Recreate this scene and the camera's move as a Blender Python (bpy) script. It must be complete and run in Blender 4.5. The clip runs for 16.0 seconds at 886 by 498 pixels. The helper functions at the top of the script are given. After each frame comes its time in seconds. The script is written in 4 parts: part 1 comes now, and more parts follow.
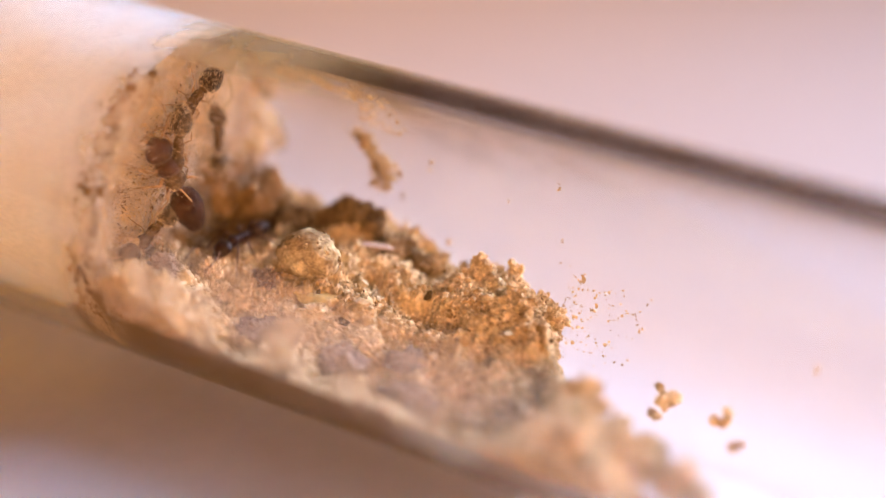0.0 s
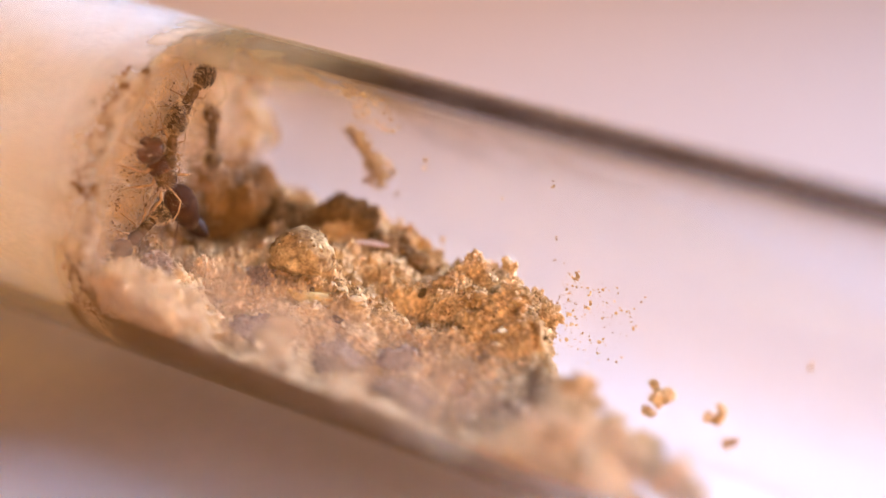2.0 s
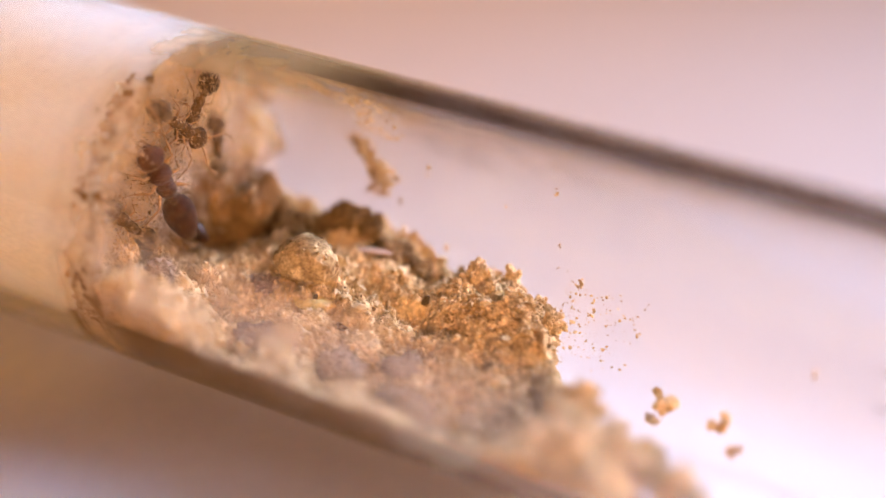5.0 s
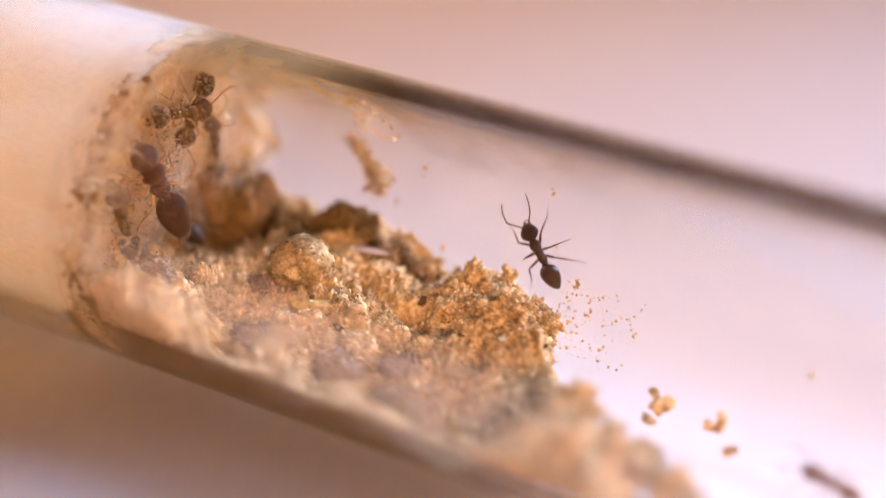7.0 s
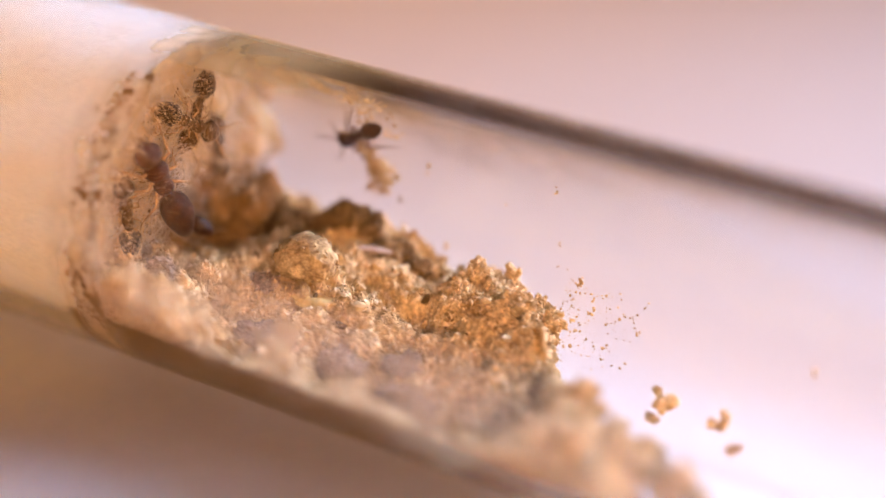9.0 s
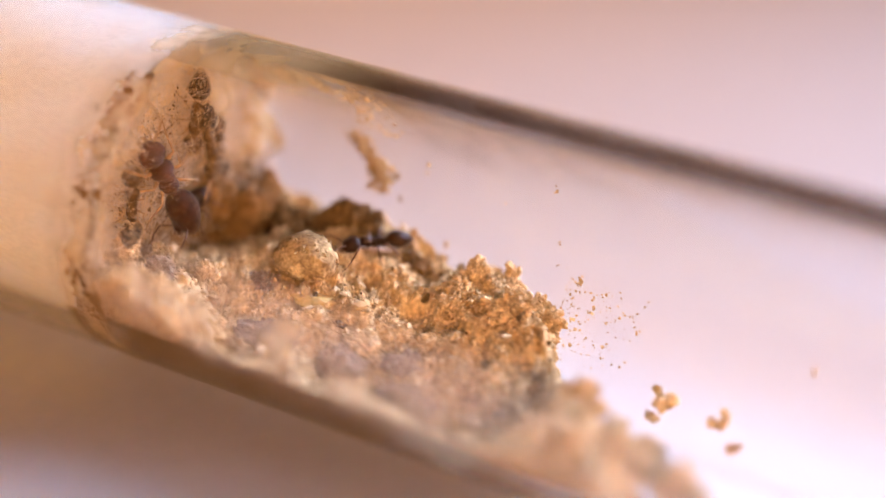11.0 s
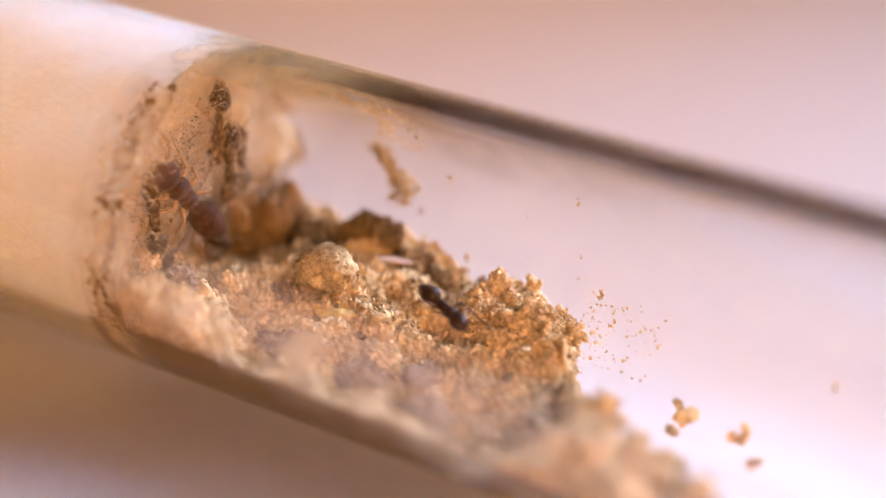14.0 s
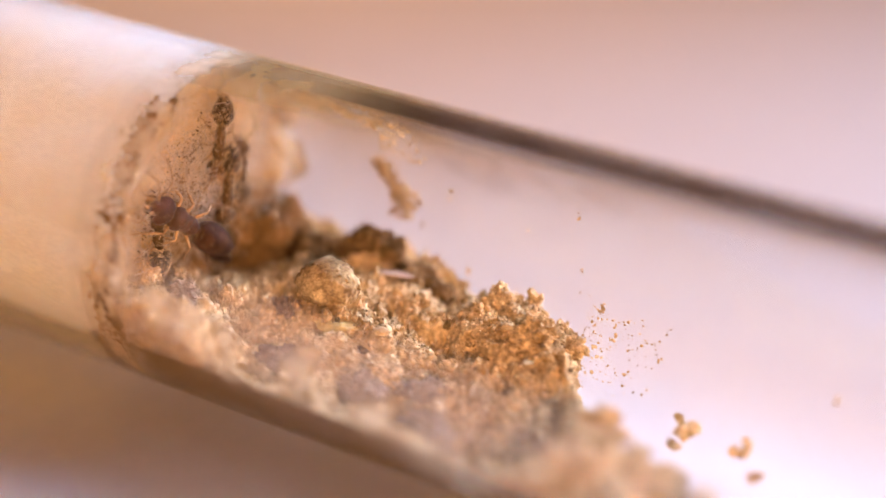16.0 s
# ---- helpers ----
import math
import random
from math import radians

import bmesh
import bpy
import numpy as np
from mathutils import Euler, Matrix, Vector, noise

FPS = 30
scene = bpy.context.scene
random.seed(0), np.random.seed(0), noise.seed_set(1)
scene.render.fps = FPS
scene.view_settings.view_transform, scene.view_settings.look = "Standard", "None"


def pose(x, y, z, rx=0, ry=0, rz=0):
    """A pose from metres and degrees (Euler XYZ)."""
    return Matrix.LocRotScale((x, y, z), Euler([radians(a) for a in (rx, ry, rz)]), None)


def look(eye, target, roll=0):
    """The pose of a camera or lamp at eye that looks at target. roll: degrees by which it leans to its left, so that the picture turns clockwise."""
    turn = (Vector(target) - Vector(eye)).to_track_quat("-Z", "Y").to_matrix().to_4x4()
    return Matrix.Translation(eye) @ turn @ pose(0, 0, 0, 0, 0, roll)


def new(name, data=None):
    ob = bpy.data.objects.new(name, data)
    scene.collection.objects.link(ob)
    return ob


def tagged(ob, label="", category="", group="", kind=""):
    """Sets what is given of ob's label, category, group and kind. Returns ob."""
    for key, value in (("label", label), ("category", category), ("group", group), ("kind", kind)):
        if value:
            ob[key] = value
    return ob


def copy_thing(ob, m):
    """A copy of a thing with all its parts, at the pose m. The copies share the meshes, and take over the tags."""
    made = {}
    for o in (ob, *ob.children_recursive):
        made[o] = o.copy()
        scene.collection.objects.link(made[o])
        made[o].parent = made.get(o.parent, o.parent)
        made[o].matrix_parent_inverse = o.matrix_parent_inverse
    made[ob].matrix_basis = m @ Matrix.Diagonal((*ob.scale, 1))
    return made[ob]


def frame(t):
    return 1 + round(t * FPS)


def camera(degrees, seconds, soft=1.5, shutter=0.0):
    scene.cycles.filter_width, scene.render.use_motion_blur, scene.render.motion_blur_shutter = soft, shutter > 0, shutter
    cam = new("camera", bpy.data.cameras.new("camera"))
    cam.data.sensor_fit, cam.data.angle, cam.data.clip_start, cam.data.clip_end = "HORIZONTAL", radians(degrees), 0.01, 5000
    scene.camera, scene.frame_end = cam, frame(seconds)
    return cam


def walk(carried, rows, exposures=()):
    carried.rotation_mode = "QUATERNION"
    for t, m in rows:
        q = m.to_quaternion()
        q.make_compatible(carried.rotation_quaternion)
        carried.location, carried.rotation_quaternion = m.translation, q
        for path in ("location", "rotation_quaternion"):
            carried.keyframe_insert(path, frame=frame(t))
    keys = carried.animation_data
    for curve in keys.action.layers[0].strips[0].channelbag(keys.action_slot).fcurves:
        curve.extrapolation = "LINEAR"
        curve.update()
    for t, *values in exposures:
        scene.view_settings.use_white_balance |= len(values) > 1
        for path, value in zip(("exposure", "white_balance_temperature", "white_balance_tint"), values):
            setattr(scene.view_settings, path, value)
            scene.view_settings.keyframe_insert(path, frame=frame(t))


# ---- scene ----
MM = 0.001          # lengths below are in millimetres unless they say otherwise
EYE = (46.23, -64.81, 51.01)
AIM = Vector((-0.47478, 0.73953, -0.47716))


def sight(dx, dy):
    """The camera's pose when the view has slid by dx to the right and dy down, in units of 1/3536 of its distance."""
    right = Vector((0.84151, 0.54024, 0.0))
    up = right.cross(AIM)
    way = AIM - right * (dx / 3536.4) + up * (dy / 3536.4)
    eye = Vector(EYE) * MM
    return look(eye, eye + way)


cam = camera(25.0, 16.0, soft=1.2, shutter=0.5)
cam.data.dof.use_dof = True
cam.data.dof.focus_distance = 91.6 * MM
cam.data.dof.aperture_fstop = 10.8

walk(cam, [
    (0.0, sight(0, 0)), (0.5, sight(-4.6, -4.6)), (1.0, sight(-9.2, -4.6)), (1.5, sight(-10.7, -6.1)),
    (2.0, sight(-10.7, -4.6)), (2.5, sight(-10.7, 1.5)), (3.0, sight(-3.1, 19.9)), (3.5, sight(-8.0, 10.8)),
    (4.0, sight(-1.5, 7.7)), (6.5, sight(-10.7, 10.7)), (7.0, sight(-10.7, 9.4)), (7.5, sight(-10.7, 10.7)),
    (8.0, sight(-7.7, 4.6)), (8.5, sight(-7.4, 1.6)), (9.0, sight(-4.6, 6.2)), (11.5, sight(-4.4, 3.1)),
    (12.0, sight(9.4, 0)), (12.5, sight(26.1, 7.8)), (13.0, sight(13.9, 3.3)), (13.5, sight(15.5, -1.2)),
    (14.0, sight(32.4, 26.1)), (14.5, sight(36.2, 38.8)), (15.0, sight(35.6, 41.5)), (15.5, sight(36.0, 41.8)),
    (16.0, sight(34.6, 50.8)),
], exposures=[(0.0, 0.0), (16.0, 0.0)])

# ---------------------------------------------------------------- light
world = bpy.data.worlds.new("room_light")
world.use_nodes = True
world.node_tree.nodes["Background"].inputs[0].default_value = (1.0, 0.66, 0.46, 1)
world.node_tree.nodes["Background"].inputs[1].default_value = 0.065
scene.world = world


def lamp(name, eye, target, size, watts, colour):
    data = bpy.data.lights.new(name, "AREA")
    data.shape, data.size, data.energy, data.color = "DISK", size, watts, colour
    ob = new(name, data)
    ob.matrix_world = look(Vector(eye) * MM, Vector(target) * MM)
    return ob


# a cool desk spot behind and above the tube, an added warm fill that brightens the table behind it, an orange room lamp
# before it
cool = bpy.data.lights.new("cool_desk_lamp", "SPOT")
cool.energy, cool.color, cool.spot_size, cool.spot_blend, cool.shadow_soft_size = 6.0, (0.53, 0.66, 0.99), radians(37), 1.0, 0.03
new("cool_desk_lamp", cool).matrix_world = look(Vector((110, 235, 126)) * MM, Vector((28, -27, 0)) * MM)
warm = bpy.data.lights.new("warm_desk_lamp", "SPOT")
warm.energy, warm.color, warm.spot_size, warm.spot_blend, warm.shadow_soft_size = 11.0, (1.0, 0.54, 0.30), radians(19), 1.0, 0.03
new("warm_desk_lamp", warm).matrix_world = look(Vector((-390, 90, 130)) * MM, Vector((-33, 48, 0)) * MM)
lamp("warm_room_lamp", (390, -400, 185), (0, 0, 6), 0.22, 1.85, (1.0, 0.47, 0.15))


# ---------------------------------------------------------------- materials
def mat(name, base, rough=0.7, vary=0.0, second=None, scale=400.0, bump=0.0, fine=4.0, metal=0.0, island=0.0, spec=0.5,
        sss=0.0, stretch=None, lift=(0.35, 0.65)):
    """A procedural surface: two colours mixed by noise at two scales, relief, and variation from piece to piece."""
    m = bpy.data.materials.new(name)
    m.use_nodes = True
    nt = m.node_tree
    n, link = nt.nodes, nt.links.new
    b = n["Principled BSDF"]
    b.inputs["Roughness"].default_value = rough
    b.inputs["Metallic"].default_value = metal
    b.inputs["Specular IOR Level"].default_value = spec
    co = n.new("ShaderNodeTexCoord")
    mp = n.new("ShaderNodeMapping")
    if stretch:
        mp.inputs["Scale"].default_value = stretch
    link(co.outputs["Object"], mp.inputs["Vector"])
    big = n.new("ShaderNodeTexNoise")
    big.inputs["Scale"].default_value, big.inputs["Detail"].default_value = scale, 6.0
    small = n.new("ShaderNodeTexNoise")
    small.inputs["Scale"].default_value, small.inputs["Detail"].default_value = scale * fine, 4.0
    for tex in (big, small):
        link(mp.outputs[0], tex.inputs["Vector"])
    ramp = n.new("ShaderNodeMapRange")
    ramp.inputs["From Min"].default_value, ramp.inputs["From Max"].default_value = lift
    link(big.outputs[0], ramp.inputs[0])
    mix = n.new("ShaderNodeMix")
    mix.data_type = "RGBA"
    mix.inputs[6].default_value = (*base, 1)
    mix.inputs[7].default_value = (*(second or base), 1)
    link(ramp.outputs[0], mix.inputs[0])
    hsv = n.new("ShaderNodeHueSaturation")
    link(mix.outputs[2], hsv.inputs["Color"])
    val = n.new("ShaderNodeMapRange")
    val.inputs["From Min"].default_value, val.inputs["From Max"].default_value = 0.3, 0.7
    val.inputs["To Min"].default_value, val.inputs["To Max"].default_value = 1 - vary, 1 + vary
    link(small.outputs[0], val.inputs[0])
    out = val.outputs[0]
    if island:
        geo = n.new("ShaderNodeNewGeometry")
        piece = n.new("ShaderNodeMapRange")
        piece.inputs["To Min"].default_value, piece.inputs["To Max"].default_value = 1 - island, 1 + island * 0.6
        link(geo.outputs["Random Per Island"], piece.inputs[0])
        mul = n.new("ShaderNodeMath")
        mul.operation = "MULTIPLY"
        link(out, mul.inputs[0]), link(piece.outputs[0], mul.inputs[1])
        out = mul.outputs[0]
    link(out, hsv.inputs["Value"])
    link(hsv.outputs[0], b.inputs["Base Color"])
    if bump:
        bp = n.new("ShaderNodeBump")
        bp.inputs["Strength"].default_value, bp.inputs["Distance"].default_value = bump, 0.0001
        link(small.outputs[0], bp.inputs["Height"])
        link(bp.outputs[0], b.inputs["Normal"])
    if sss:
        b.inputs["Subsurface Weight"].default_value = sss
        b.inputs["Subsurface Radius"].default_value = (1.0, 0.88, 0.80)
        b.inputs["Subsurface Scale"].default_value = 0.015
    return m


def glass(name, tint, rough=0.0):
    m = bpy.data.materials.new(name)
    m.use_nodes = True
    nt = m.node_tree
    b = nt.nodes["Principled BSDF"]
    b.inputs["Base Color"].default_value = (*tint, 1)
    b.inputs["Transmission Weight"].default_value = 1.0
    b.inputs["IOR"].default_value = 1.5
    # faint smears on the glass
    co = nt.nodes.new("ShaderNodeTexCoord")
    noise_tex = nt.nodes.new("ShaderNodeTexNoise")
    noise_tex.inputs["Scale"].default_value = 160
    nt.links.new(co.outputs["Object"], noise_tex.inputs["Vector"])
    rng = nt.nodes.new("ShaderNodeMapRange")
    rng.inputs["From Min"].default_value, rng.inputs["From Max"].default_value = 0.5, 0.8
    rng.inputs["To Min"].default_value, rng.inputs["To Max"].default_value = rough, rough + 0.03
    nt.links.new(noise_tex.outputs[0], rng.inputs[0])
    nt.links.new(rng.outputs[0], b.inputs["Roughness"])
    return m


def stain_or_shade(m, centre, spread, colour, scale, most=1.0):
    """A soft-edged stain or painted-in shade round a place, uneven by noise."""
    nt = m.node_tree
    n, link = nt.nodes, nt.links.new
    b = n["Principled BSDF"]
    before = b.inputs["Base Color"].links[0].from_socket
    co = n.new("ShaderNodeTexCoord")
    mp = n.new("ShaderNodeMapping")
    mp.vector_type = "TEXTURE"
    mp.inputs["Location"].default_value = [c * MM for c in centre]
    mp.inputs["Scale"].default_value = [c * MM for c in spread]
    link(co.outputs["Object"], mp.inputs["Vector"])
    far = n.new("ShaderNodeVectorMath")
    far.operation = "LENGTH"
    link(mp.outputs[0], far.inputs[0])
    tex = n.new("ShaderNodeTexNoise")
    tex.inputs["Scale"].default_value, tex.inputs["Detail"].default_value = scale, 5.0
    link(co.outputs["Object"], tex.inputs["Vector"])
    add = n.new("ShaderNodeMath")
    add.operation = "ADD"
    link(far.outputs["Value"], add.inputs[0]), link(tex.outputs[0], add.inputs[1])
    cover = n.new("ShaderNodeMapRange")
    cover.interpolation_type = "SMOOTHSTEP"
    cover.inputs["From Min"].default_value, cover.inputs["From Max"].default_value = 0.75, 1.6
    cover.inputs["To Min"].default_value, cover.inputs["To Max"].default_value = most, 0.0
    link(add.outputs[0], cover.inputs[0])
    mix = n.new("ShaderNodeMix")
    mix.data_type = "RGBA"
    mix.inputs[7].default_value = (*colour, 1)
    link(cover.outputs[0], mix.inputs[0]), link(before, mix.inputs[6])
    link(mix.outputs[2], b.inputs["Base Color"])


M_TABLE = mat("white_tabletop", (0.80, 0.78, 0.79), 0.55, 0.02, (0.76, 0.74, 0.76), 25, 0.05, 30, spec=0.2)
M_WALL = mat("brown_room_wall", (0.30, 0.15, 0.07), 0.9, 0.05, (0.26, 0.13, 0.06), 2, 0.0)
M_GLASS = glass("clear_glass", (1, 1, 1))
M_COTTON = mat("cotton", (0.93, 0.89, 0.84), 0.95, 0.05, (0.90, 0.83, 0.75), 300, 0.6, 8, sss=1.0, spec=0.1, stretch=(1, 1, 2.5))
M_FIBRE = mat("cotton_fibre", (0.85, 0.74, 0.60), 0.7, 0.05, (0.75, 0.58, 0.40), 300, island=0.3)
M_DUSTY = mat("dusty_cotton", (0.92, 0.70, 0.41), 0.95, 0.15, (0.82, 0.56, 0.28), 260, 0.8, 7, spec=0.1, sss=0.6)
stain_or_shade(M_DUSTY, (-10, -0.5, 8.6), (8, 3.4, 3.6), (0.68, 0.43, 0.19), 420, 0.4)
# Rear cotton coloured darker to offset the lamp's glare on it.
stain_or_shade(M_DUSTY, (-9.5, 5.0, 9.5), (6, 3.6, 4.0), (0.54, 0.34, 0.16), 300, 0.85)
# Brown soiling by the soil, with the hollow's deep shade painted in.
stain_or_shade(M_DUSTY, (-10, 2.6, 6.4), (8, 3.0, 2.6), (0.22, 0.12, 0.045), 420, 0.85)
M_SOIL = mat("tan_soil", (0.74, 0.54, 0.29), 0.95, 0.3, (0.42, 0.275, 0.125), 700, 1.0, 6, spec=0.15)
M_CRUMB = mat("soil_crumb", (0.76, 0.57, 0.325), 0.95, 0.25, (0.48, 0.325, 0.16), 900, 0.7, 5, island=0.35, spec=0.05)
M_DARK = mat("dark_soil", (0.27, 0.17, 0.075), 0.95, 0.3, (0.13, 0.08, 0.036), 700, 1.0, 5, island=0.4, spec=0.15)
M_GREY = mat("greyish_soil", (0.40, 0.29, 0.20), 0.95, 0.3, (0.24, 0.17, 0.12), 700, 1.0, 5, island=0.3, spec=0.1)
M_BROWN = mat("brown_soil", (0.36, 0.22, 0.095), 0.95, 0.3, (0.20, 0.12, 0.052), 700, 1.0, 5, island=0.3, spec=0.15)
M_PEBBLE = mat("pale_soil_pellet", (0.62, 0.44, 0.22), 0.95, 0.35, (0.27, 0.17, 0.075), 1100, 1.0, 5, spec=0.08)
M_YELLOW = mat("yellow_crust", (0.74, 0.53, 0.19), 0.9, 0.25, (0.66, 0.44, 0.18), 900, 0.8, 5, spec=0.2)
M_BODY = mat("black_brown_shell", (0.024, 0.010, 0.005), 0.28, 0.3, (0.048, 0.020, 0.010), 2500, 0.3, 5, spec=0.3)
M_GASTER = mat("banded_gaster_shell", (0.030, 0.013, 0.006), 0.3, 0.4, (0.055, 0.024, 0.010), 4000, 0.3, 4, spec=0.3)
M_LEG = mat("brown_leg", (0.13, 0.055, 0.022), 0.35, 0.3, (0.10, 0.045, 0.018), 3000, 0.2, 4)
M_QUEEN = mat("red_brown_shell", (0.10, 0.032, 0.014), 0.34, 0.4, (0.05, 0.018, 0.008), 2500, 0.9, 5, spec=0.35)
M_QGASTER = mat("dark_queen_gaster", (0.04, 0.015, 0.007), 0.4, 0.5, (0.085, 0.033, 0.015), 2500, 1.0, 5, spec=0.1)
M_DUSTGASTER = mat("dusty_gaster_shell", (0.014, 0.008, 0.004), 0.4, 0.3, (0.06, 0.035, 0.016), 6000, 0.6, 3, spec=0.2)
M_DUSTLEG = mat("dusty_leg", (0.34, 0.20, 0.09), 0.6, 0.3, (0.52, 0.34, 0.17), 3000, 0.2, 4, spec=0.2)
M_PALEDUST = mat("pale_dust", (0.88, 0.72, 0.48), 0.95, 0.2, (0.50, 0.32, 0.15), 3000, spec=0.1, island=0.3)
M_DUSTBODY = mat("dusty_brown_shell", (0.05, 0.028, 0.013), 0.6, 0.4, (0.16, 0.095, 0.042), 4000, 0.8, 4, spec=0.08)
M_PALESHELL = mat("pale_red_brown_shell", (0.16, 0.074, 0.038), 0.45, 0.3, (0.22, 0.105, 0.055), 2500, 0.4, 5, spec=0.2)
M_EYE = mat("black_eye", (0.01, 0.008, 0.006), 0.08, 0.1)
M_HUSK = mat("pale_husk", (0.55, 0.42, 0.34), 0.35, 0.1, (0.42, 0.30, 0.22), 2000, 0.2)
M_CHAFF = mat("dark_chaff", (0.13, 0.085, 0.035), 0.7, 0.3, (0.12, 0.08, 0.03), 3000, 0.5)


# ---------------------------------------------------------------- mesh helpers
def solid(name, verts, faces, material, parent=None, label="", smooth=True):
    """One mesh object from vertices in millimetres, linked under its thing."""
    me = bpy.data.meshes.new(name)
    v = np.asarray(verts, dtype=np.float64) * MM
    me.from_pydata(v.tolist(), [], faces if isinstance(faces, list) else faces.tolist())
    if smooth:
        me.shade_smooth()
    me.materials.append(material)
    me.update()
    ob = new(name, me)
    if parent is not None:
        ob.parent = parent
    if label:
        ob["label"] = label
    return ob


def tube_mesh(points, radii, n=6):
    """A round bar along a line of points, closed at both ends."""
    pts = [Vector(p) for p in points]
    verts, faces = [], []
    for i, p in enumerate(pts):
        d = (pts[min(i + 1, len(pts) - 1)] - pts[max(i - 1, 0)]).normalized()
        a = d.cross(Vector((0, 0, 1)) if abs(d.z) < 0.9 else Vector((1, 0, 0))).normalized()
        b = d.cross(a)
        for k in range(n):
            w = 2 * math.pi * k / n
            verts.append(p + (a * math.cos(w) + b * math.sin(w)) * radii[i])
    for i in range(len(pts) - 1):
        for k in range(n):
            q = (k + 1) % n
            faces.append((i * n + k, i * n + q, (i + 1) * n + q, (i + 1) * n + k))
    faces.append(tuple(range(n - 1, -1, -1)))
    faces.append(tuple((len(pts) - 1) * n + k for k in range(n)))
    return verts, faces


def loft(sections, n=20):
    """A body from oval sections (x, half width, half height, centre height) in order of x, closed at both ends."""
    verts, faces = [], []
    for x, w, h, c in sections:
        for k in range(n):
            a = 2 * math.pi * k / n
            verts.append((x, w * math.cos(a), c + h * math.sin(a)))
    m = len(sections)
    for i in range(m - 1):
        for k in range(n):
            q = (k + 1) % n
            faces.append((i * n + k, i * n + q, (i + 1) * n + q, (i + 1) * n + k))
    faces.append(tuple(range(n - 1, -1, -1)))
    faces.append(tuple((m - 1) * n + k for k in range(n)))
    return verts, faces


def egg(x0, x1, w, h, c, steps=12, point=1.0, n=20, slope=0.0):
    """Sections of an egg-shaped body from x0 to x1; point above 1 sharpens the end at x0."""
    rows = []
    for i in range(steps + 1):
        u = 0.5 - 0.5 * math.cos(math.pi * (0.02 + 0.96 * i / steps))
        r = math.sqrt(max(1 - (2 * u - 1) ** 2, 0.0))
        r *= (0.55 + 0.45 * u) ** (point - 1) if point > 1 else 1.0
        rows.append((x0 + (x1 - x0) * u, max(w * r, 0.01), max(h * r, 0.01), c + slope * (u - 0.5)))
    return loft(rows, n)


def join(pieces):
    verts, faces = [], []
    for v, f in pieces:
        o = len(verts)
        verts += list(v)
        faces += [tuple(i + o for i in face) for face in f]
    return verts, faces


def ico(subdivisions):
    bm = bmesh.new()
    bmesh.ops.create_icosphere(bm, subdivisions=subdivisions, radius=1.0)
    v = np.array([p.co[:] for p in bm.verts])
    f = np.array([[p.index for p in face.verts] for face in bm.faces])
    bm.free()
    return v, f


ICO = {k: ico(k) for k in (1, 2, 3, 4)}


def rock(level, seed, rough=0.35, freq=1.3):
    """An irregular unit lump as arrays."""
    v, f = ICO[level]
    out = v.copy()
    off = Vector((seed * 3.17, seed * 1.31, seed * 7.7))
    for i, p in enumerate(v):
        q = Vector(p)
        d = noise.noise(q * freq + off) * rough + noise.noise(q * freq * 3 + off) * rough * 0.6
        if level > 2:
            d += noise.noise(q * freq * 8 + off) * rough * 0.22
        out[i] = p * (1 + d)
    return out, f


ROCKS = {k: [rock(k, s + 1, 0.75 if k < 3 else 0.5) for s in range(10)] for k in (1, 2)}
rng = np.random.default_rng(7)


def turn_matrix():
    q = rng.normal(size=4)
    q /= np.linalg.norm(q)
    w, x, y, z = q
    return np.array([[1 - 2 * (y * y + z * z), 2 * (x * y - z * w), 2 * (x * z + y * w)],
                     [2 * (x * y + z * w), 1 - 2 * (x * x + z * z), 2 * (y * z - x * w)],
                     [2 * (x * z - y * w), 2 * (y * z + x * w), 1 - 2 * (x * x + y * y)]])


def crumbs(places, sizes, level=1):
    """Many irregular crumbs as one set of arrays."""
    vs, fs, o = [], [], 0
    for p, s in zip(places, sizes):
        v, f = ROCKS[level][int(rng.integers(10))]
        w = (v * (s * rng.uniform(0.6, 1.25, 3))) @ turn_matrix().T + np.asarray(p)
        vs.append(w)
        fs.append(f + o)
        o += len(v)
    return np.concatenate(vs), np.concatenate(fs)


def thing(name, label, category, group="", kind=""):
    return tagged(new(name), label, category, group, kind)


def smooth(a, b, x):
    u = min(max((x - a) / (b - a), 0.0), 1.0)
    return u * u * (3 - 2 * u)


# ---------------------------------------------------------------- the setting
def box(name, lo, hi, material, label, category):
    (a, b, c), (d, e, f) = lo, hi
    v = [(a, b, c), (d, b, c), (d, e, c), (a, e, c), (a, b, f), (d, b, f), (d, e, f), (a, e, f)]
    q = [(0, 3, 2, 1), (4, 5, 6, 7), (0, 1, 5, 4), (1, 2, 6, 5), (2, 3, 7, 6), (3, 0, 4, 7)]
    return tagged(solid(name, v, q, material, smooth=False), label, category, kind="structure")


box("tabletop", (-700, -700, -30), (700, 700, 0), M_TABLE, "smooth white tabletop under the glass tube", "table")
box("wall_north", (-700, 700, -30), (700, 740, 900), M_WALL, "plain brown wall behind the table", "wall")
box("wall_south", (-700, -740, -30), (700, -700, 900), M_WALL, "plain brown wall before the table", "wall")
box("wall_east", (700, -740, -30), (740, 740, 900), M_WALL, "plain brown wall beside the table", "wall")
box("wall_west", (-740, -740, -30), (-700, 740, 900), M_WALL, "plain brown wall beside the table", "wall")
box("ceiling", (-740, -740, 900), (740, 740, 930), M_WALL, "plain dim brown ceiling", "ceiling")

AXIS = 8.12           # height of the tube's axis
R_OUT, R_IN = 8.12, 7.12


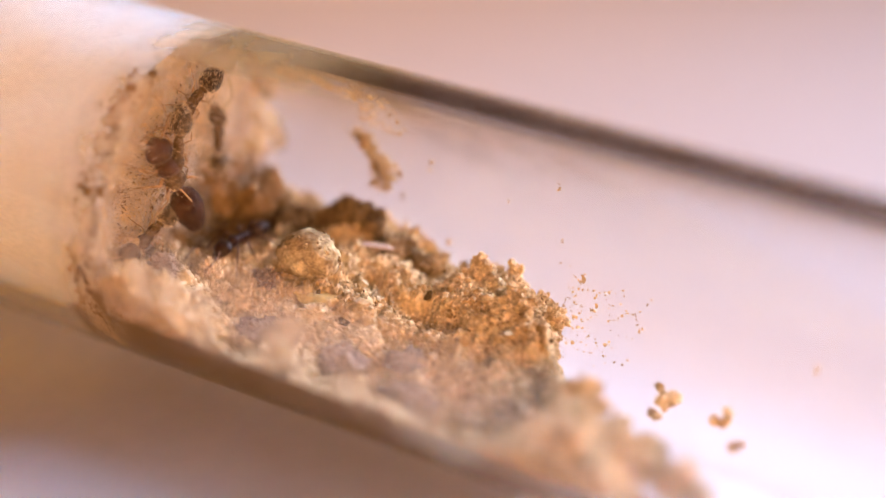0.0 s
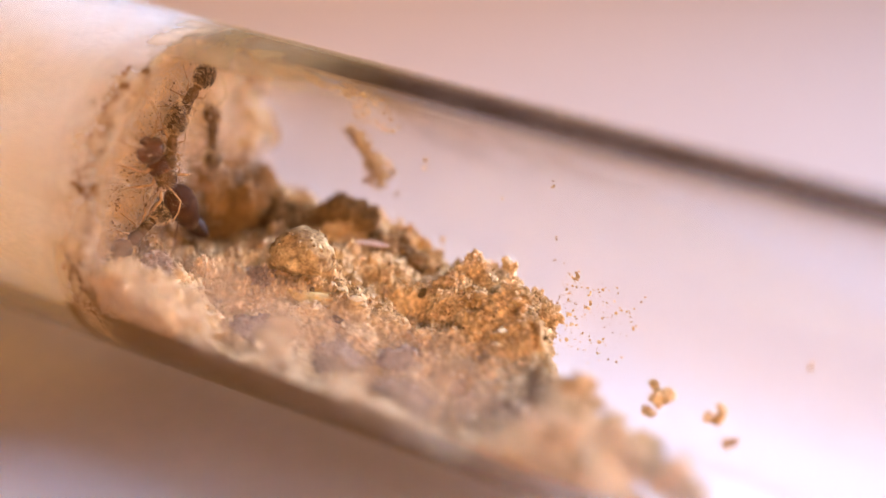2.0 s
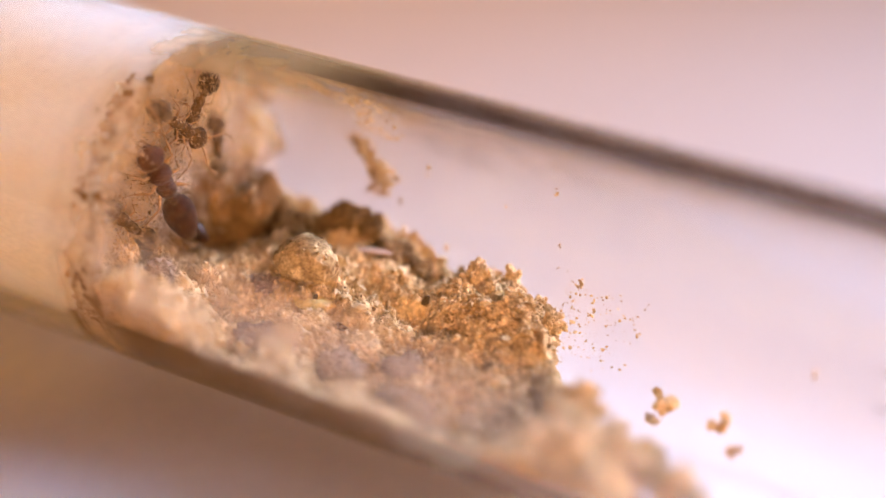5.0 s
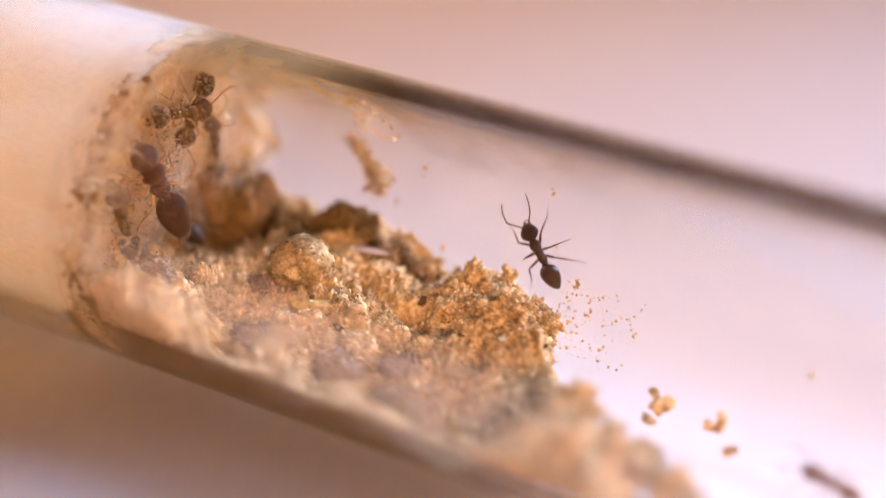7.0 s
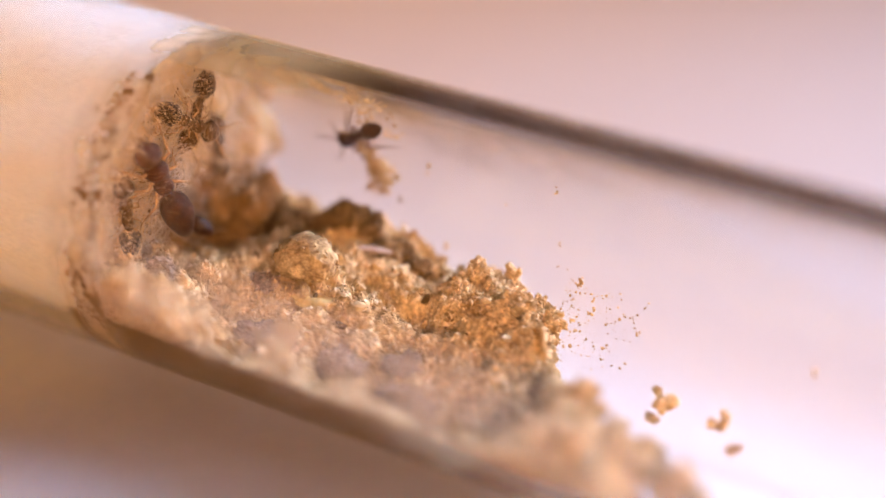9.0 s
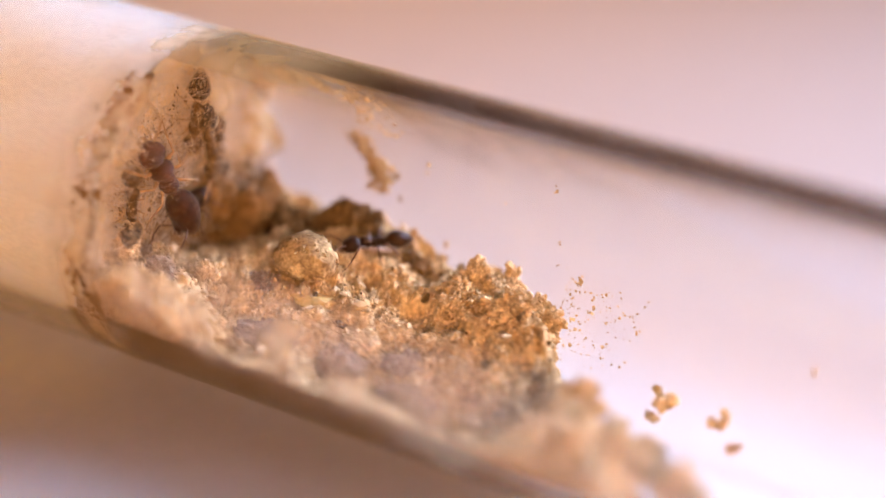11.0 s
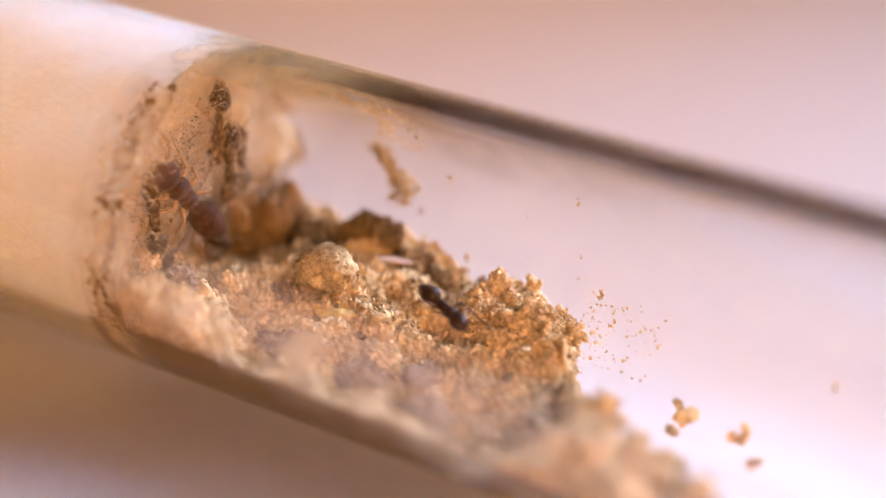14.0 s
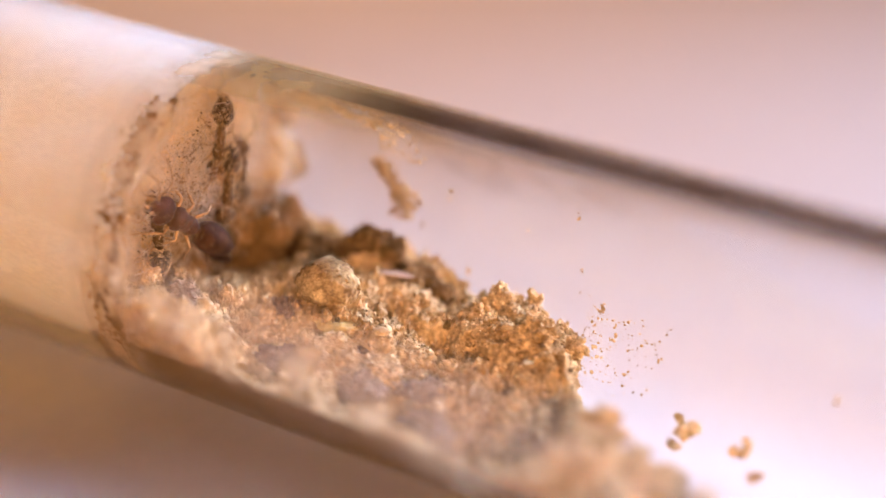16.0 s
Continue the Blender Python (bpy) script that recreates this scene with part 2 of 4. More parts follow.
def make_tube():
    """The test tube: rounded closed end to the west, open rim to the east."""
    n = 160
    prof = []
    for i in range(13):                                  # outer round end, then the outer wall
        a = math.pi / 2 * i / 12
        prof.append((-62 - R_OUT * math.cos(a), max(R_OUT * math.sin(a), 0.02)))
    prof += [(-61, R_OUT), (-60, R_OUT), (70, R_OUT), (71.5, R_OUT), (72, R_OUT), (72.2, R_OUT - 0.15), (72.2, R_IN + 0.15), (72, R_IN), (71.5, R_IN), (70, R_IN), (-60, R_IN), (-61, R_IN)]
    for i in range(12, -1, -1):
        a = math.pi / 2 * i / 12
        prof.append((-62 - R_IN * math.cos(a), max(R_IN * math.sin(a), 0.02)))
    verts, faces = [], []
    for x, r in prof:
        for k in range(n):
            a = 2 * math.pi * k / n
            verts.append((x, r * math.cos(a), AXIS + r * math.sin(a)))
    for i in range(len(prof) - 1):
        for k in range(n):
            q = (k + 1) % n
            faces.append((i * n + k, i * n + q, (i + 1) * n + q, (i + 1) * n + k))
    faces.append(tuple(range(n - 1, -1, -1)))
    faces.append(tuple((len(prof) - 1) * n + k for k in range(n)))
    tube = thing("test_tube", "clear glass test tube lying on a white tabletop", "test tube")
    ob = solid("glass_wall", verts, faces, M_GLASS, tube)
    ob.visible_shadow = False
    return tube


make_tube()


def on_wall(x, ang, r=R_IN):
    a = radians(ang)
    return Vector((x, r * math.cos(a), AXIS + r * math.sin(a)))


# ---------------------------------------------------------------- cotton
def face_x(y, z):
    """Where the plug's front face lies."""
    d = math.hypot(y, z - AXIS) / (R_IN - 0.05)
    p = Vector((y, z, 0))
    return (-10.35 + 0.5 * noise.noise(p * 0.3 + Vector((1, 2, 0))) + 0.35 * smooth(2.5, 6.5, y) * noise.noise(p * 0.5 + Vector((7, 1, 0))) + 0.15 * smooth(3, 6.5, y) * noise.noise(p * 1.3) + 0.9 * noise.noise(p * 0.33 + Vector((4, 0, 0))) * (1 - d ** 4) + 0.35 * noise.noise(p * 1.1) * (1 - d ** 6)
            + 1.35 * smooth(0.72, 1.0, d) * smooth(2.5, -2.5, y - 0.4 * (z - AXIS)) * smooth(4.0, 9.0, z) + 0.2 * (1 - d * d) + 0.10 * noise.noise(p * 4) + (0.3 + 1.3 * smooth(12.0, 8.0, z) + 0.7 * noise.noise(p * 0.6 + Vector((5, 5, 5))) + 0.4 * noise.noise(p * 1.7)) * smooth(1.0, 5.5, y) * smooth(6.4, 8.4, z) * smooth(14.5, 11.5, z))


def make_cotton():
    plug = thing("cotton_plug", "cream white cotton wool plug stopping the glass tube", "cotton plug")
    n, rings = 120, 46
    verts, faces = [], []
    for i in range(rings + 1):
        r = (R_IN - 0.05) * (i / rings) ** 0.8 + 0.01
        for k in range(n):
            a = 2 * math.pi * k / n
            y, z = r * math.cos(a), AXIS + r * math.sin(a)
            verts.append((face_x(y, z), y, z))
    for i in range(rings):
        for k in range(n):
            q = (k + 1) % n
            faces.append((i * n + k, (i + 1) * n + k, (i + 1) * n + q, i * n + q))
    faces.append(tuple(range(n - 1, -1, -1)))
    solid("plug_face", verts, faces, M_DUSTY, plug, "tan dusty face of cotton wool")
    verts, faces, m = [], [], 110
    for i in range(m + 1):
        for k in range(n):
            a = 2 * math.pi * k / n
            rad = R_IN + 0.03 + 0.06 * min(max(3 * math.sin(a), -1), 1)      # pressed against the glass above, a little loose below
            y, z = rad * math.cos(a), rad * math.sin(a)
            x = face_x(y, AXIS + z) + 0.05 - 33 * i / m
            s = 1 - 0.006 * (0.5 + noise.noise(Vector((x * 1.1, y * 0.9, z * 0.9))))
            verts.append((x, y * s, AXIS + z * s))
    for i in range(m):
        for k in range(n):
            q = (k + 1) % n
            faces.append((i * n + k, i * n + q, (i + 1) * n + q, (i + 1) * n + k))
    faces.append(tuple(m * n + k for k in range(n)))
    solid("plug_body", verts, faces, M_COTTON, plug)
    pieces = []
    for _ in range(2200):
        r, a = 6.9 * math.sqrt(rng.random()), rng.uniform(0, 2 * math.pi)
        y, z = r * math.cos(a), AXIS + r * math.sin(a)
        p = Vector((face_x(y, z), y, z))
        d = Vector((rng.normal() * 0.35 + 0.2, rng.normal(), rng.normal())).normalized()
        pts = []
        for _i in range(6):
            if math.hypot(p.y, p.z - AXIS) < R_IN - 0.12:
                pts.append(p.copy())
            d = (d + Vector(rng.normal(size=3) * 0.45)).normalized()
            p = p + d * rng.uniform(0.2, 0.42)
            p.x = max(p.x, face_x(p.y, p.z) - 0.05)
        if len(pts) > 2:
            pieces.append(tube_mesh(pts, [rng.uniform(0.008, 0.018)] * len(pts), 3))
    for _ in range(380):
        r, a = 6.5 * math.sqrt(rng.random()), rng.uniform(0, 2 * math.pi)
        y, z = r * math.cos(a), AXIS + r * math.sin(a)
        p = Vector((face_x(y, z), y, z))
        d = Vector((rng.uniform(0.4, 1.0), rng.normal() * 0.8, rng.normal() * 0.8)).normalized()
        pts = []
        for _i in range(7):
            if math.hypot(p.y, p.z - AXIS) < R_IN - 0.1:
                pts.append(p.copy())
            d = (d + Vector(rng.normal(size=3) * 0.35) - Vector((0.22, 0, 0))).normalized()
            p = p + d * rng.uniform(0.25, 0.4)
        if len(pts) > 2:
            pieces.append(tube_mesh(pts, [rng.uniform(0.005, 0.010)] * len(pts), 3))
    for _ in range(1500):                                 # a tangle round the ants
        y, z = rng.normal(-1.4, 1.7), rng.normal(9.6, 1.7)
        if math.hypot(y, z - AXIS) > 5.8:
            continue
        p = Vector((face_x(y, z), y, z))
        d = Vector((rng.uniform(0.2, 1.2), rng.normal(), rng.normal())).normalized()
        pts = []
        for _i in range(9):
            if math.hypot(p.y, p.z - AXIS) < R_IN - 0.1:
                pts.append(p.copy())
            d = (d + Vector(rng.normal(size=3) * 0.5) - Vector((0.18, 0, 0))).normalized()
            p = p + d * rng.uniform(0.2, 0.35)
        if len(pts) > 2:
            pieces.append(tube_mesh(pts, [rng.uniform(0.005, 0.009)] * len(pts), 3))
    v, f = join(pieces)
    tagged(solid("fibres", v, f, M_FIBRE, plug, "loose fine cotton fibres"), kind="stuff")


make_cotton()


# ---------------------------------------------------------------- soil
def end_x(y):
    """How far towards the open end the soil reaches, across the tube."""
    ys, xs = (-7, -5, -4, -2.6, -0.8, 0.5, 2, 3.5, 5, 7), (21.0, 20.4, 19.3, 17.4, 14.4, 12.4, 10.6, 9.3, 8.6, 8.2)
    return float(np.interp(y, ys, xs))


def ground_z(x, y):
    """Height of the soil's top, without the tube's limit."""
    p = Vector((x, y, 0))
    z = 5.75 - 0.35 * smooth(2, 9, x) - 1.15 * smooth(2.2, 5.5, y) * smooth(-2, 2.5, x)
    z += 0.5 * smooth(-3, -6.8, y) * (1 - smooth(8, 13, x))
    z -= 1.5 * smooth(0.8, -4.5, y) * smooth(-7, -3, x) * (1 - smooth(9, 12, x))
    z -= 0.5 * smooth(2.2, -1.2, y) * smooth(4.0, 7.0, x) * (1 - smooth(10.8, 12.5, x))
    z -= 0.55 * smooth(0.3, 2.0, y) * smooth(5.5, 4.0, y) * smooth(-2.5, -0.5, x) * smooth(4.2, 1.2, x)
    z -= 1.5 * smooth(3.6, 1.2, y) * smooth(-6.0, -3.0, y) * smooth(-1.5, 3.0, x) * (1 - smooth(10, 12.5, x))
    z += 0.6 * smooth(4.4, 5.6, y) * smooth(2.4, 3.4, x) * (1 - smooth(4.8, 5.8, x))
    z += 0.9 * smooth(-2.5, -5.5, y) * smooth(-2.0, -6.0, x)
    e = end_x(y)
    steep = 1.5 + 3.0 * smooth(1.5, -4, y)
    z -= (z - 0.6) * smooth(e - steep, e + 0.4, x) ** 0.8
    z -= 1.2 * smooth(-5.5, -8.5, x) * smooth(-2.0, 1.5, y) * (1 - smooth(4.5, 6, y))
    z += 0.6 * noise.noise(p * 0.45) + 0.45 * noise.noise(p * 1.0 + Vector((9, 0, 0)))
    z += 0.50 * abs(noise.noise(p * 2.1)) + 0.20 * noise.noise(p * 4.7) + 0.08 * noise.noise(p * 9.5) + 0.03 * noise.noise(p * 19) - 0.1
    z -= 1.3 * max(noise.noise(p * 1.25 + Vector((3, 7, 0))) - 0.12, 0.0)
    return z


def make_soil():
    nx, ns = 600, 300
    x0, x1, rad = -10.6, 22.0, R_IN - 0.16
    verts, keep = [], np.zeros((nx + 1, ns + 1), bool)
    for i in range(nx + 1):
        x = x0 + (x1 - x0) * i / nx
        for j in range(ns + 1):
            s = radians(-92 + 184 * j / ns)
            y, zb = rad * math.sin(s), AXIS - rad * math.cos(s)
            z = ground_z(x, y)
            keep[i, j] = z > zb + 0.03
            q = Vector((x, y, z)) * 2.1
            side = 0.16 if z > zb + 0.6 else 0.0
            verts.append((x + side * noise.noise(q), y * (1 - 0.012) + side * noise.noise(q + Vector((5, 5, 5))) * (abs(y) < 6),
                          max(z, zb)))
    top = len(verts)
    for i in range(nx + 1):
        x = x0 + (x1 - x0) * i / nx
        for j in range(ns + 1):
            s = radians(-92 + 184 * j / ns)
            q = Vector((x, rad * math.sin(s), rad * math.cos(s)))
            r = rad - max(noise.noise(q * 0.9) * 0.35 + noise.noise(q * 2.6) * 0.22 + noise.noise(q * 6) * 0.12, 0.0)
            verts.append((x, r * math.sin(s), AXIS - r * math.cos(s)))
    faces = []
    w = ns + 1
    for i in range(nx):
        for j in range(ns):
            if keep[i, j] or keep[i + 1, j] or keep[i, j + 1] or keep[i + 1, j + 1]:
                a, b, c, d = i * w + j, (i + 1) * w + j, (i + 1) * w + j + 1, i * w + j + 1
                faces.append((a, b, c, d))
                faces.append((top + a, top + d, top + c, top + b))
    bed = solid("soil_bed", verts, faces, M_SOIL)
    tagged(bed, "heap of crumbly tan soil filling the tube's lower half", "soil", kind="stuff")
    return bed


make_soil()


def lies(x, y):
    """Whether soil lies at this spot, and its height."""
    z = ground_z(x, y)
    zb = AXIS - math.sqrt(max((R_IN - 0.05) ** 2 - y * y, 0))
    return z > zb + 0.15, z


def scatter(count, size, material, name, label, level=1, keep=None, sink=0.3, spread=1.0):
    places, sizes = [], []
    while len(places) < count:
        x, y = rng.uniform(-10.3, 21.5), rng.uniform(-6.9, 6.9)
        ok, z = lies(x, y)
        if not ok or (keep and not keep(x, y)):
            continue
        s = size * math.exp(rng.normal() * 0.45)
        p = Vector((x, y, z + s * sink * rng.uniform(-1, spread)))
        if math.hypot(p.y, p.z - AXIS) + s * 1.3 > R_IN - 0.05:
            continue
        places.append(p)
        sizes.append(s)
    v, f = crumbs(places, sizes, level)
    return tagged(solid(name, v, f, material, smooth=False), label, "soil", kind="stuff")


scatter(34000, 0.044, M_CRUMB, "soil_crumbs", "fine tan soil crumbs covering the heap", 1, sink=0.8, spread=1.6)
scatter(9000, 0.075, M_CRUMB, "soil_crumbs", "coarse tan soil crumbs covering the heap", 1, sink=0.6, spread=1.4)
scatter(200, 0.075, M_DARK, "dark_soil_crumbs", "dark brown crumbs scattered in the soil", 2, sink=0.6)


def clump(x, y, r, material, name, label, seed, tall=1.0, z=None, crumb=90):
    """A crumbly lump: a rough core covered by crumbs, one mesh."""
    if z is None:
        z = ground_z(x, y) + r * 0.35 * tall
    shape = np.array([r, r * 0.9, r * tall])
    vs, fs, o = [], [], 0
    for i in range(9):                                    # a core of rough lumps grown together
        v, f = rock(3, seed * 11 + i, 0.75, 2.2)
        at = rng.normal(size=3)
        at *= (0.0 if i == 0 else rng.uniform(0.45, 0.8)) / np.linalg.norm(at)
        vs.append((v * rng.uniform(0.28, 0.5) * (1.3 if i == 0 else 1.0) @ turn_matrix().T + at) * shape)
        fs.append(f + o)
        o += len(v)
    core, f = np.concatenate(vs), np.concatenate(fs)
    crumb = int(crumb * 8 * (0.3 + r * r))
    places = [core[int(rng.integers(len(core)))] * rng.uniform(0.95, 1.15) for _ in range(crumb)]
    cv, cf = crumbs(places, np.exp(rng.normal(size=crumb) * 0.5) * 0.060, 1)
    verts = np.concatenate([core, cv]) + np.array([x, y, z])
    d = np.hypot(verts[:, 1], verts[:, 2] - AXIS)
    k = np.minimum(1.0, (R_IN - 0.06) / np.maximum(d, 0.01))
    verts[:, 1] *= k
    verts[:, 2] = AXIS + (verts[:, 2] - AXIS) * k
    ob = solid(name, verts, np.concatenate([f, cf + len(core)]), material, smooth=False)
    return tagged(ob, label, "soil clump", "soil clumps on the heap")


for i, (x, y, r, tall, z) in enumerate([(2.9, 3.7, 0.6, 0.9, 4.8), (3.5, 3.9, 0.75, 1.0, 5.2), (3.8, 4.9, 0.55, 1.2, 5.6), (4.6, 4.9, 0.6, 0.9, 5.0), (4.95, 5.9, 0.36, 1.9, 5.2), (5.4, 5.9, 0.34, 1.4, 4.5),
                                        (6.9, 5.2, 0.6, 1.0, 4.45), (6.5, 3.6, 1.0, 0.7, None), (7.9, 4.5, 0.8, 1.1, 4.1), (8.2, 3.5, 0.8, 1.2, 3.6), (8.5, 2.6, 0.75, 1.1, 3.2),
                                        (-8.4, -3.2, 0.6, 1.5, None), (-6.4, -2.4, 0.45, 1.5, None), (-9.4, -4.4, 0.7, 1.4, None), (4.6, 1.0, 0.6, 0.6, None), (1.5, -1.5, 0.8, 0.6, None), (6.0, -0.6, 0.8, 0.7, None)]):
    clump(x, y, r, M_CRUMB, "soil_clump", "crumbly tan soil clump on the heap", i + 3, tall, z, 120)
for i, (x, y, r, tall, z) in enumerate([(12.4, -1.0, 1.1, 1.0, 4.4), (15.2, -2.6, 0.95, 0.9, 4.3), (16.8, -3.2, 0.75, 0.9, 3.9), (18.5, -3.8, 1.1, 1.0, 4.2), (13.8, -4.4, 1.2, 0.8, None), (19.6, -4.9, 0.9, 0.9, 4.2), (14.2, -1.3, 0.9, 1.0, 3.3), (16.2, -1.7, 0.95, 1.0, 3.2), (17.7, -2.4, 0.8, 1.0, 3.0)]):
    clump(x, y, r, M_CRUMB, "soil_clump", "rounded tan soil clump at the heap's foot", i + 23, tall, z, 160)
for i, (x, y, r, tall, z) in enumerate([(-6.8, 4.6, 0.85, 0.9, 5.7), (-5.6, 3.9, 0.8, 0.9, 5.9), (-4.4, 4.6, 0.9, 0.9, 6.0), (-3.3, 4.9, 0.9, 1.1, 6.6), (-2.2, 5.1, 0.75, 1.0, 6.1), (-1.3, 4.6, 0.8, 0.8, 5.3),
                                        (-0.6, 5.0, 0.75, 0.9, 5.2), (0.7, 4.9, 0.6, 0.8, 4.95), (-7.6, 4.4, 0.9, 0.7, None), (-5.6, 2.9, 0.7, 0.6, None)]):
    clump(x, y, r, M_DARK, "dark_soil_clump", "dark brown soil clump at the back of the tube", i + 43, tall, z, 170)
for i, (x, y, r, tall, z) in enumerate([(-9.5, 4.2, 1.2, 1.0, 5.2), (-9.2, 5.5, 0.8, 1.2, 6.4), (-8.6, 3.6, 1.25, 1.35, 6.2), (-9.4, 2.2, 1.0, 1.5, 7.0), (-8.0, 4.9, 0.8, 1.5, 6.3), (-9.6, 2.4, 1.0, 0.8, 5.0), (-8.4, 3.2, 0.9, 0.7, 4.9), (-9.7, 0.8, 0.8, 0.9, 5.1), (-9.7, -1.2, 0.8, 0.8, 5.6), (-9.8, -2.7, 0.7, 0.9, 6.0), (-9.8, -4.3, 0.7, 0.9, 5.6)]):
    clump(x, y, r, M_BROWN, "brown_soil_clump", "brown soil clump packed against the cotton", i + 63, tall, z, 170)

for i, (x, y, r, tall, z) in enumerate([(-4.0, -0.9, 0.85, 0.7, 5.2), (5.0, -2.8, 1.2, 0.45, None), (-7.0, -4.6, 0.9, 0.5, None), (-9.3, -5.5, 0.8, 1.0, 6.4), (-8.7, -5.9, 0.7, 1.0, 5.4), (-9.8, -5.7, 0.7, 1.0, 4.8),
                                        (-2.6, -3.6, 1.0, 0.5, 4.5), (1.2, -3.0, 1.1, 0.5, 3.8), (3.7, -1.4, 0.9, 0.5, 3.7)]):
    clump(x, y, r, M_GREY, "grey_soil_clump", "greyish brown damp soil clump in the heap", i + 83, tall, z, 120)


# the pellet, the yellow crust, the husk and a bit of chaff
def make_pellet():
    v, f = rock(4, 71, 0.20, 1.2)
    v = np.array([p * (1 + 0.11 * noise.noise(Vector(p) * 4.5) - 0.10 * max(noise.noise(Vector(p) * 7.5), 0)) for p in v])
    v = np.sign(v) * np.abs(v) ** 0.86 * np.array([1.42, 1.12, 1.10])
    cv, cf = crumbs([v[int(rng.integers(len(v)))] for _ in range(60)], list(rng.uniform(0.04, 0.13, 60)), 2)
    ob = solid("soil_pellet", np.concatenate([v, cv]) + np.array([-2.55, 0.1, 6.66]), np.concatenate([f, cf + len(v)]), M_PEBBLE)
    tagged(ob, "pale tan rounded soil pellet lying on the heap", "pellet")
    v, f = rock(3, 75, 0.5)
    ob = solid("yellow_crust", v * np.array([1.2, 0.6, 0.25]) + np.array([-1.6, -0.65, ground_z(-1.6, -0.65) + 0.04]), f, M_YELLOW)
    tagged(ob, "yellow mouldy crust beside the soil pellet", "crust")
    v, f = egg(-0.85, 0.85, 0.22, 0.08, 0)
    ob = solid("seed_husk", v, f, M_HUSK)
    ob.matrix_world = pose(-1.15 * MM, 3.6 * MM, 5.95 * MM, 10, 4, 22)
    tagged(ob, "pale glossy husk lying on dark soil", "husk")
    for x, y, s, a in ((2.5, 2.4, 0.26, 60), (-1.6, -0.6, 0.2, 70), (8.9, 2.6, 0.16, 40)):
        v, f = rock(2, int(x * 10) + 90, 0.5)
        ob = solid("chaff_flake", v * np.array([s * 0.7, s * 0.22, s * 1.3]), f, M_CHAFF, smooth=False)
        ob.matrix_world = pose(x * MM, y * MM, (ground_z(x, y) + s) * MM, 15, 10, a)
        tagged(ob, "small dark flake stuck in tan soil", "flake", "dark flakes")


make_pellet()


# soil sticking to the glass
def wall_grain(x, ang, size):
    k = 14 if size > 0.3 else 4
    bend = rng.uniform(0, 2 * math.pi)
    places = [np.array((0.75 * math.cos(bend + 3.4 * i / k), 0.5 * math.sin(bend + 3.4 * i / k), 0.75 * math.sin(bend + 3.4 * i / k))) * size * 0.8
              + rng.normal(size=3) * size * 0.16 for i in range(k)]
    v, f = crumbs(places, [size * rng.uniform(0.28, 0.5) for _ in range(k)], 2)
    v = v + np.array(on_wall(x, ang, R_IN - size * 0.55))
    d = np.hypot(v[:, 1], v[:, 2] - AXIS)
    c = np.minimum(1.0, (R_IN - 0.015) / d)
    v[:, 1] *= c
    v[:, 2] = AXIS + (v[:, 2] - AXIS) * c
    ob = solid("soil_grain", v, f, M_CRUMB, smooth=False)
    return tagged(ob, "tiny tan soil grain stuck to the glass", "soil grain", "grains on the glass")


GRAINS = [(6.8, 17.3, 0.21), (6.98, -7.4, 0.12), (6.99, -17.0, 0.09), (8.39, -19.0, 0.21), (8.29, -20.9, 0.12), (9.27, -28.4, 0.16), (9.14, -31.4, 0.14), (10.41, -31.5, 0.09), (10.82, -27.6, 0.12), (11.19, -28.3, 0.12), (11.75, -33.2, 0.16), (3.96, 3.1, 0.12), (4.52, 34.5, 0.05), (9.64, 8.1, 0.05), (20.16, -27.2, 0.22), (14.09, -53.2, 0.64), (13.94, -62.7, 0.39), (16.8, -55.2, 0.49), (18.1, -66.5, 0.35), (-0.07, 12.1, 0.17), (-0.3, 7.4, 0.12), (1.06, -21.8, 0.17), (11.41, -31.1, 0.07), (9.26, -41.0, 0.09), (7.49, -16.5, 0.07)]
for x, ang, size in GRAINS:
    wall_grain(x, ang, size)


def dust(name, label, count, xs, angs, size, material, keep=None, inner=0.0):
    places, sizes = [], []
    while len(places) < count:
        x, a = rng.uniform(*xs), rng.uniform(*angs)
        if keep and not keep(x, a):
            continue
        s = size * math.exp(rng.normal() * 0.5)
        places.append(on_wall(x, a, R_IN - s * 0.5 - inner * rng.random()))
        sizes.append(s * 0.75)
    v, f = crumbs(places, sizes, 1)
    d = np.hypot(v[:, 1], v[:, 2] - AXIS)
    c = np.minimum(1.0, (R_IN - 0.015) / d) if inner >= 0 else (R_IN + 0.13) / d
    v[:, 1] *= c
    v[:, 2] = AXIS + (v[:, 2] - AXIS) * c
    return tagged(solid(name, v, f, material, smooth=False), label, "soil", kind="stuff")


def patchy(x, a):
    return noise.noise(Vector((x * 0.9, a * 0.08, 3))) > -0.15 - 0.25 * smooth(-4, -9, x)


dust("dust_specks", "fine tan soil specks on the glass beside the heap", 210, (7.6, 12.0), (-52, -20), 0.06, M_CRUMB,
     lambda x, a: rng.random() < math.exp(-(x - 7.6) / 1.4))
dust("wall_crumbs", "tan soil crumbs pressed against the front glass", 14000, (-10.2, 17.0), (182, 262), 0.085, M_CRUMB,
     lambda x, a: ground_z(x, R_IN * math.cos(radians(a))) > AXIS + R_IN * math.sin(radians(a)) - 0.1, inner=0.08)
dust("soil_film", "tan soil dust clinging to the upper glass", 4200, (-11, -1.2), (22, 80), 0.055, M_CRUMB,
     lambda x, a: patchy(x, a) and a > 20 + 22 * smooth(-9.5, -7.5, x) * (1 - smooth(-4.6, -3.6, x)) and rng.random() < 1.2 - smooth(-7, -0.5, x))
